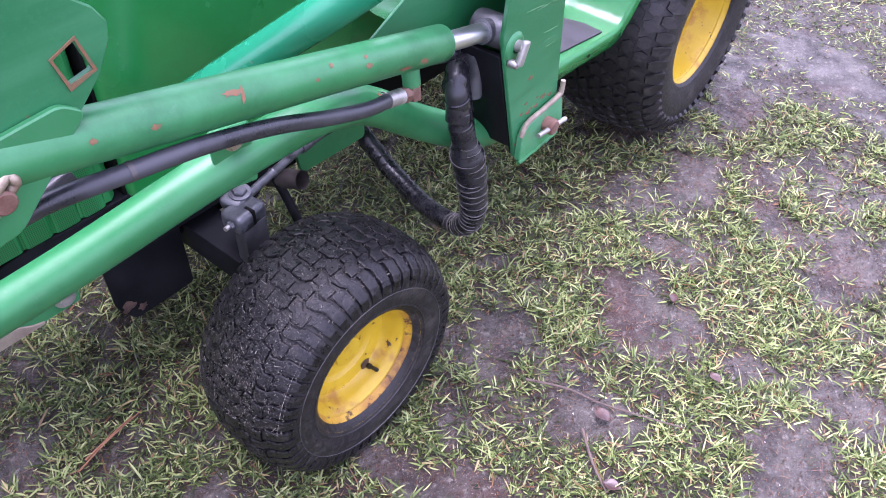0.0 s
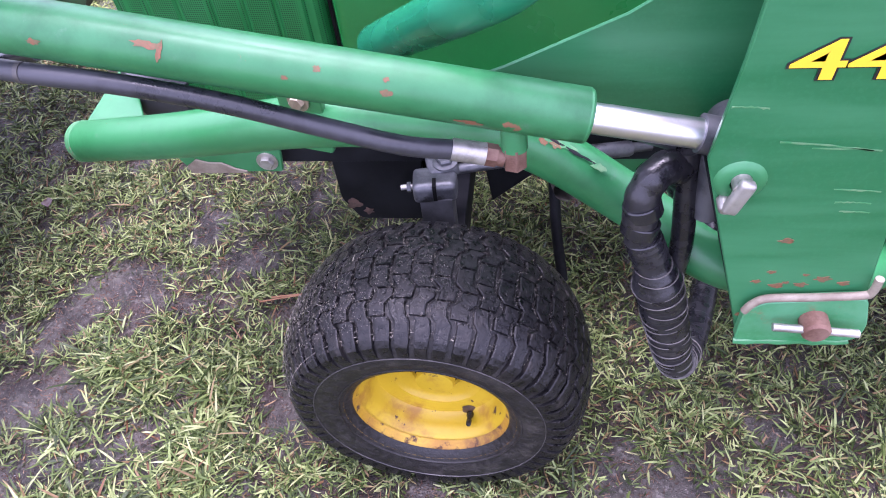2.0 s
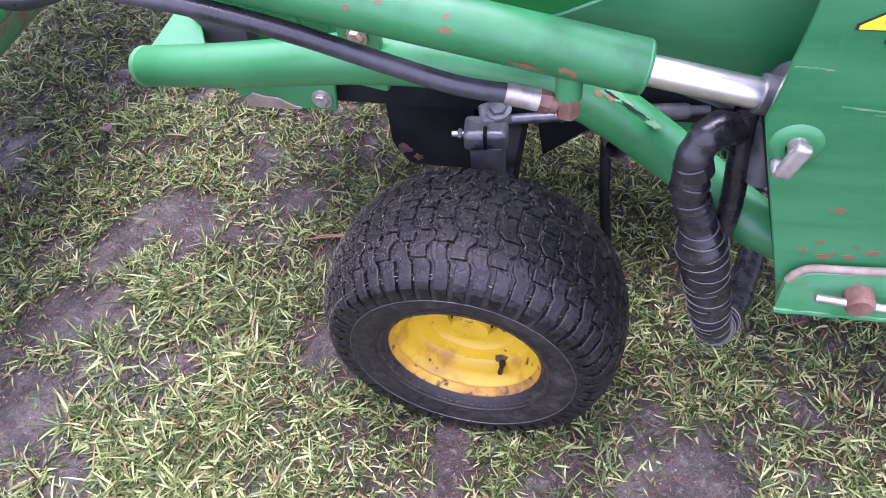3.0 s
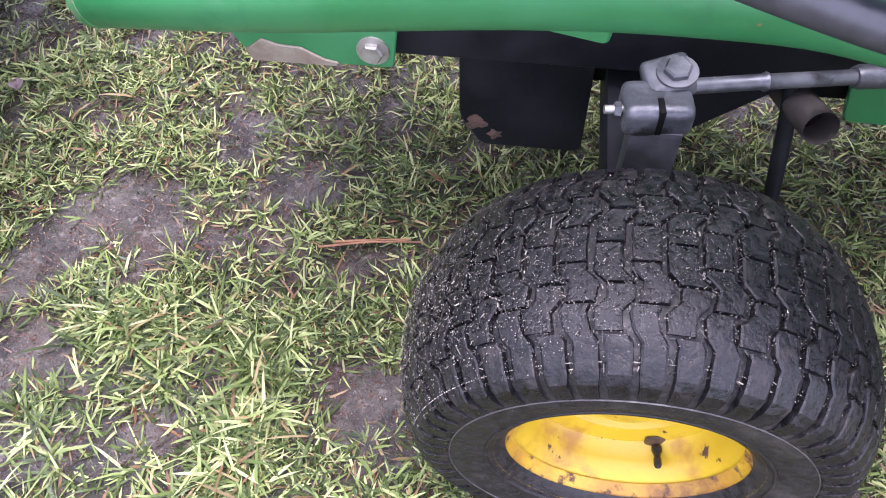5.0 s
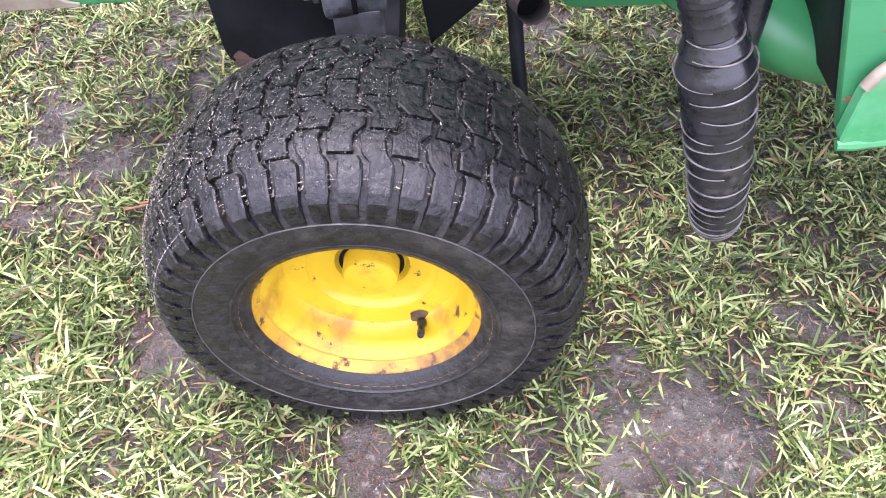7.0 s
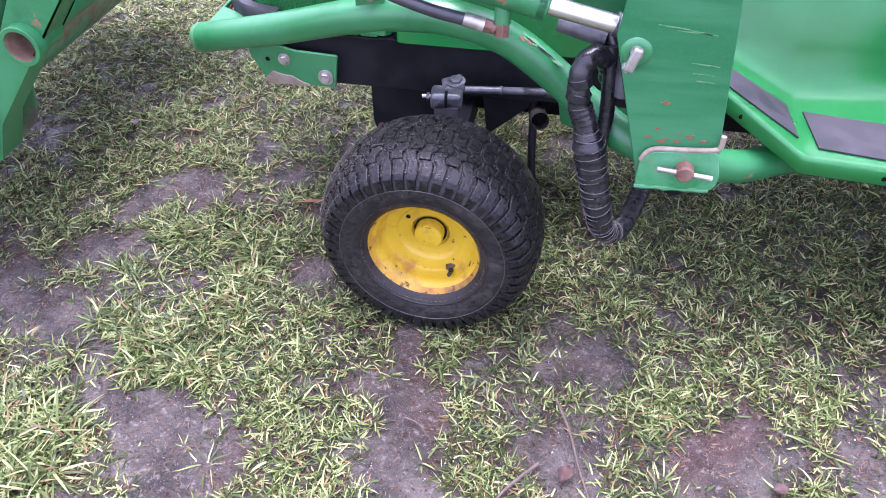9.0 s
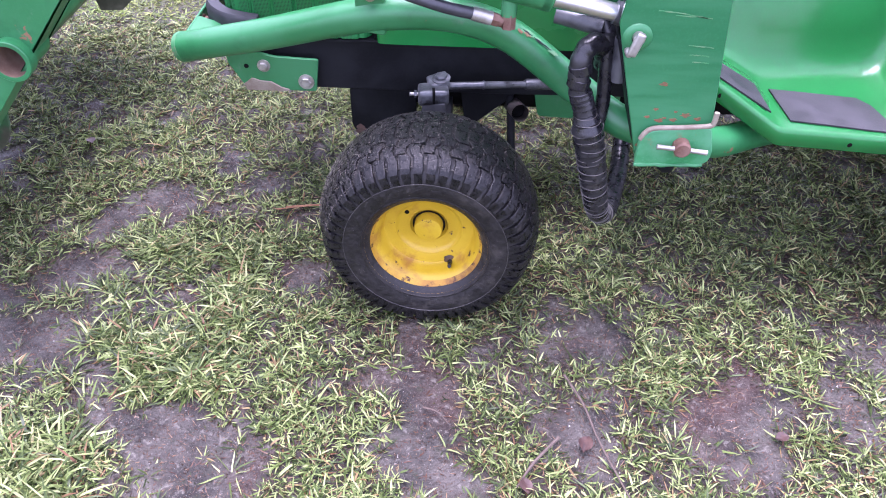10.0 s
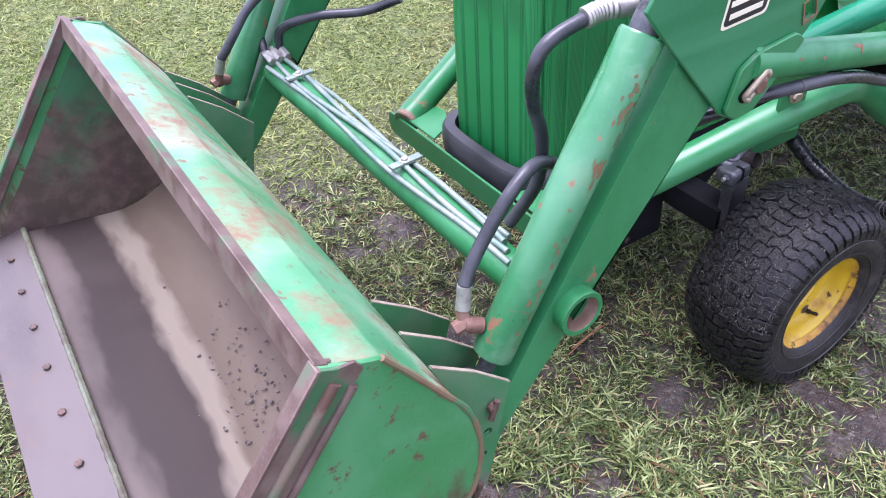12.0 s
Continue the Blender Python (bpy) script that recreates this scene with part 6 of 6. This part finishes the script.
for k in range(46):
    u = 0.08 + 0.34 * rngs.random() if k < 34 else 0.4 + 0.58 * rngs.random()
    p = CYL_T.lerp(CYL_B, u) + Vector((rngs.uniform(-0.5, 0.6), -1, rngs.uniform(-0.2, 0.6))).normalized() * 0.03
    part("paint_chip", wrap_blot(CYL_T, CYL_B, 0.0300, p, (rngs.uniform(0.0015, 0.0085), rngs.uniform(0.0010, 0.0030)), 70 + k), orange_chip, barrel_near, "chip in the paint, rusted")

# ---------------------------------------------------------------- litter on the lawn


def twig(points, r, label, material):
    path = glide([(x, y, ground_at(x, y) + 0.012 + 0.004 * (k % 2)) for k, (x, y) in enumerate(points)], 6)
    ob = finish("twig", tube(path, lambda i, s: r * (1 - 0.5 * s), 7), material)
    return tagged(ob, label, "twig", "twigs on the lawn")


twig([(0.293, -0.148), (0.325, -0.225), (0.350, -0.30), (0.404, -0.446)], 0.0030, "thin grey weathered twig lying on grass", twig_bark)
twig([(-0.378, 0.347), (-0.325, 0.354), (-0.27, 0.363)], 0.0024, "orange pine straw lying on grass", straw_orange)
twig([(-0.40, 0.335), (-0.33, 0.350), (-0.25, 0.360)], 0.0018, "orange pine straw lying on grass", straw_orange)
twig([(0.274, -0.294), (0.225, -0.349), (0.193, -0.399)], 0.0036, "short dark twig lying on bare soil", twig_bark)
twig([(0.011, -0.239), (0.04, -0.250), (0.062, -0.269)], 0.0020, "short dark twig lying on bare soil", twig_bark)
twig([(-0.356, 0.351), (-0.30, 0.352), (-0.271, 0.362)], 0.0018, "orange pine straw lying on grass", straw_orange)


def dead_leaf(x, y, turn, size):
    bm = bmesh.new()
    rows = []
    for k in range(7):
        u = k / 6
        w = math.sin(math.pi * min(1, u * 0.93 + 0.04)) * 0.36
        rows.append([bm.verts.new(((u - 0.5) * size, s * w * size, 0.10 * size * (abs(s) ** 1.5) + 0.05 * size * math.sin(u * 4 + s))) for s in (-1, -0.5, 0, 0.5, 1)])
    for a, b in zip(rows, rows[1:]):
        for i in range(4):
            bm.faces.new((a[i], a[i + 1], b[i + 1], b[i]))
    bmesh.ops.remove_doubles(bm, verts=bm.verts, dist=0.0002)
    bmesh.ops.solidify(bm, geom=bm.faces[:], thickness=0.0006)
    ob = finish("dead_leaf", moved(bm, pose(x, y, ground_at(x, y) + 0.016, 6, 4, turn)), leaf_brown)
    return tagged(ob, "curled wet brown dead leaf on the lawn", "leaf", "dead leaves on the lawn")


for x, y, turn, size in ((-1.068, 0.048, 30, 0.045), (0.322, -0.309, 70, 0.04), (0.208, -0.399, 100, 0.035), (0.70, -0.27, 15, 0.03), (-0.98, 0.60, 120, 0.035), (0.55, -0.44, 60, 0.03)):
    dead_leaf(x, y, turn, size)

# bits of cut grass stuck to the wet tyre
rngc = random.Random(77)
clip = bmesh.new()
prof = tyre_shape(0.185, 0.118, 0.2225, 0.015)
prof = sorted((v, r) for v, r in prof + [(0.185 - v, r) for v, r in prof[-2::-1]] if r > 0.18)
wm = axis_y(0, 0, 0.201)
for k in range(7000):
    a, v = rngc.uniform(0.15, math.pi - 0.15), min(0.178, max(-0.004, rngc.gauss(0.075, 0.055)))
    r = curve_at(prof, v) + rngc.uniform(0.0035, 0.0075)
    c = wm @ Vector((r * math.cos(a), r * math.sin(a), -v))
    nrm = (c - Vector((0, 0.09, 0.201))).normalized()
    t1 = nrm.orthogonal().normalized()
    t1.rotate(Matrix.Rotation(rngc.uniform(0, math.tau), 3, nrm))
    t2 = (nrm.cross(t1) + nrm * rngc.uniform(-0.9, 0.9)).normalized()
    ln, w = (rngc.uniform(0.006, 0.012), rngc.uniform(0.0003, 0.0005)) if rngc.random() < 0.035 else (rngc.uniform(0.0008, 0.0042), rngc.uniform(0.0003, 0.0007))
    clip.faces.new([clip.verts.new(c + t1 * ln * s1 + t2 * w * s2 + nrm * (0.0010 if s1 > 0 else 0.0)) for s1, s2 in ((-0.5, -1), (0.5, -0.6), (0.5, 0.6), (-0.5, 1))])
sand = bmesh.new()
for k in range(4800):
    a, v = rngc.uniform(0.15, math.pi - 0.15), min(0.178, max(0.0, rngc.gauss(0.07, 0.06)))
    r = curve_at(prof, v) + 0.0068
    c = wm @ Vector((r * math.cos(a), r * math.sin(a), -v))
    q = rngc.uniform(0.0003, 0.0008)
    nrm = (c - Vector((0, 0.09, 0.201))).normalized()
    t1 = nrm.orthogonal().normalized() * q
    t2 = nrm.cross(t1) * rngc.uniform(0.6, 1)
    tip = sand.verts.new(c + nrm * q * 0.8)
    ring = [sand.verts.new(c + o) for o in (t1, t2, -t1, -t2)]
    for i in range(4):
        sand.faces.new((ring[i], ring[(i + 1) % 4], tip))
tagged(finish("sand_grains", sand, pale_sand), "pale grains of sand stuck to the wet tyre", "sand", kind="stuff")
tagged(finish("grass_clippings", clip, clipping), "bits of cut grass and sand stuck to the tyre", "grass", kind="stuff")

# grit and crumbs on the bare soil
def build_grit(count, area, seed):
    rng = np.random.default_rng(seed)
    gx, gy = rng.uniform(area[0], area[1], count * 4), rng.uniform(area[2], area[3], count * 4)
    keep = rng.random(count * 4) < np.clip(1.05 - cover(gx, gy), 0.05, 1) ** 1.5
    gx, gy = gx[keep][:count], gy[keep][:count]
    n = len(gx)
    r = 0.0006 + 0.0026 * rng.random(n) ** 3
    base = np.stack([gx, gy, ground_z(gx, gy)], -1)
    turn = rng.uniform(0, math.tau, n)
    verts = np.zeros((n, 4, 3))
    for k in range(3):
        a = turn + k * math.tau / 3 + rng.uniform(-0.4, 0.4, n)
        verts[:, k] = base + np.stack([r * np.cos(a), r * np.sin(a), -0.3 * r], -1)
    verts[:, 3] = base + np.stack([rng.uniform(-0.4, 0.4, n) * r, rng.uniform(-0.4, 0.4, n) * r, rng.uniform(0.5, 1.1, n) * r], -1)
    o = (np.arange(n) * 4)[:, None]
    faces = np.concatenate([o + np.array([[0, 1, 3]]), o + np.array([[1, 2, 3]]), o + np.array([[2, 0, 3]])]).tolist()
    me = bpy.data.meshes.new("soil_grit")
    me.from_pydata(verts.reshape(-1, 3).tolist(), [], faces)
    me.materials.append(grit_mix)
    tagged(new("soil_grit", me), "pale and dark grit on the bare wet soil", "soil", kind="stuff")


build_grit(34000, (-1.7, 1.7, -1.0, 0.9), 61)

# ---------------------------------------------------------------- lawn
NEAR = (-1.9, 1.7, -1.05, 1.35)
build_blades("grass", "thin patchy yellowish green lawn grass", 21000, NEAR, (0.017, 0.041), (22, 76), grass_blade, 31, (0.0021, 0.0042), True, 9)
build_blades("grass", "taller tufts of pale green lawn grass", 2400, NEAR, (0.028, 0.058), (15, 62), grass_blade, 36, (0.0026, 0.0046), True, 10)
build_blades("grass", "short blades low in the lawn, coloured dark as if shaded", 13000, NEAR, (0.013, 0.032), (2, 30), low_blade, 43, (0.0018, 0.0036), True, 6, fine=False)
build_blades("thatch", "dead brown thatch and straw between the grass", 32000, NEAR, (0.010, 0.038), (0, 18), thatch_blade, 35, (0.0010, 0.0022), False, 4, fine=False)
build_blades("grass", "thick pale green lawn grass behind the tractor", 32000, (-3.5, 1.7, 1.35, 4.5), (0.026, 0.052), (15, 70), far_blade, 32, (0.0032, 0.0058), True, 5, (1.6, 1.4, 0, 1.8), fine=False)
build_blades("grass", "pale green lawn grass far behind the tractor", 9000, (-7.0, 5.0, 4.0, 9.0), (0.04, 0.08), (12, 62), far_blade, 37, (0.012, 0.020), True, 6, (3, 3, 1, 4), fine=False)
build_blades("grass", "thin patchy lawn grass beside the tractor", 9000, (1.7, 3.9, -2.0, 1.9), (0.020, 0.045), (8, 56), grass_blade, 33, (0.0028, 0.0048), True, 6, (0, 1.2, 1.0, 0.6), fine=False)
build_blades("grass", "thin patchy lawn grass ahead of the tractor", 8000, (-4.4, -1.9, -2.0, 1.6), (0.030, 0.055), (10, 60), grass_blade, 34, (0.004, 0.007), True, 6, (1.6, 0, 1.0, 0.4), fine=False)
build_blades("grass", "thin patchy lawn grass in the yard", 2600, (-2.4, 2.4, -3.2, -1.05), (0.025, 0.050), (10, 60), grass_blade, 38, (0.004, 0.007), True, 6, (1.0, 1.0, 1.4, 0), fine=False)
build_blades("grass", "lush bright tufts of lawn grass", 420, (-0.74, -0.40, -0.22, 0.22), (0.035, 0.065), (20, 66), grass_blade, 41, (0.0030, 0.0050), True, 10)
build_blades("grass", "lush bright tufts of lawn grass", 260, (-0.95, -0.60, -0.62, -0.34), (0.045, 0.085), (24, 72), grass_blade, 42, (0.0034, 0.0055), True, 10)
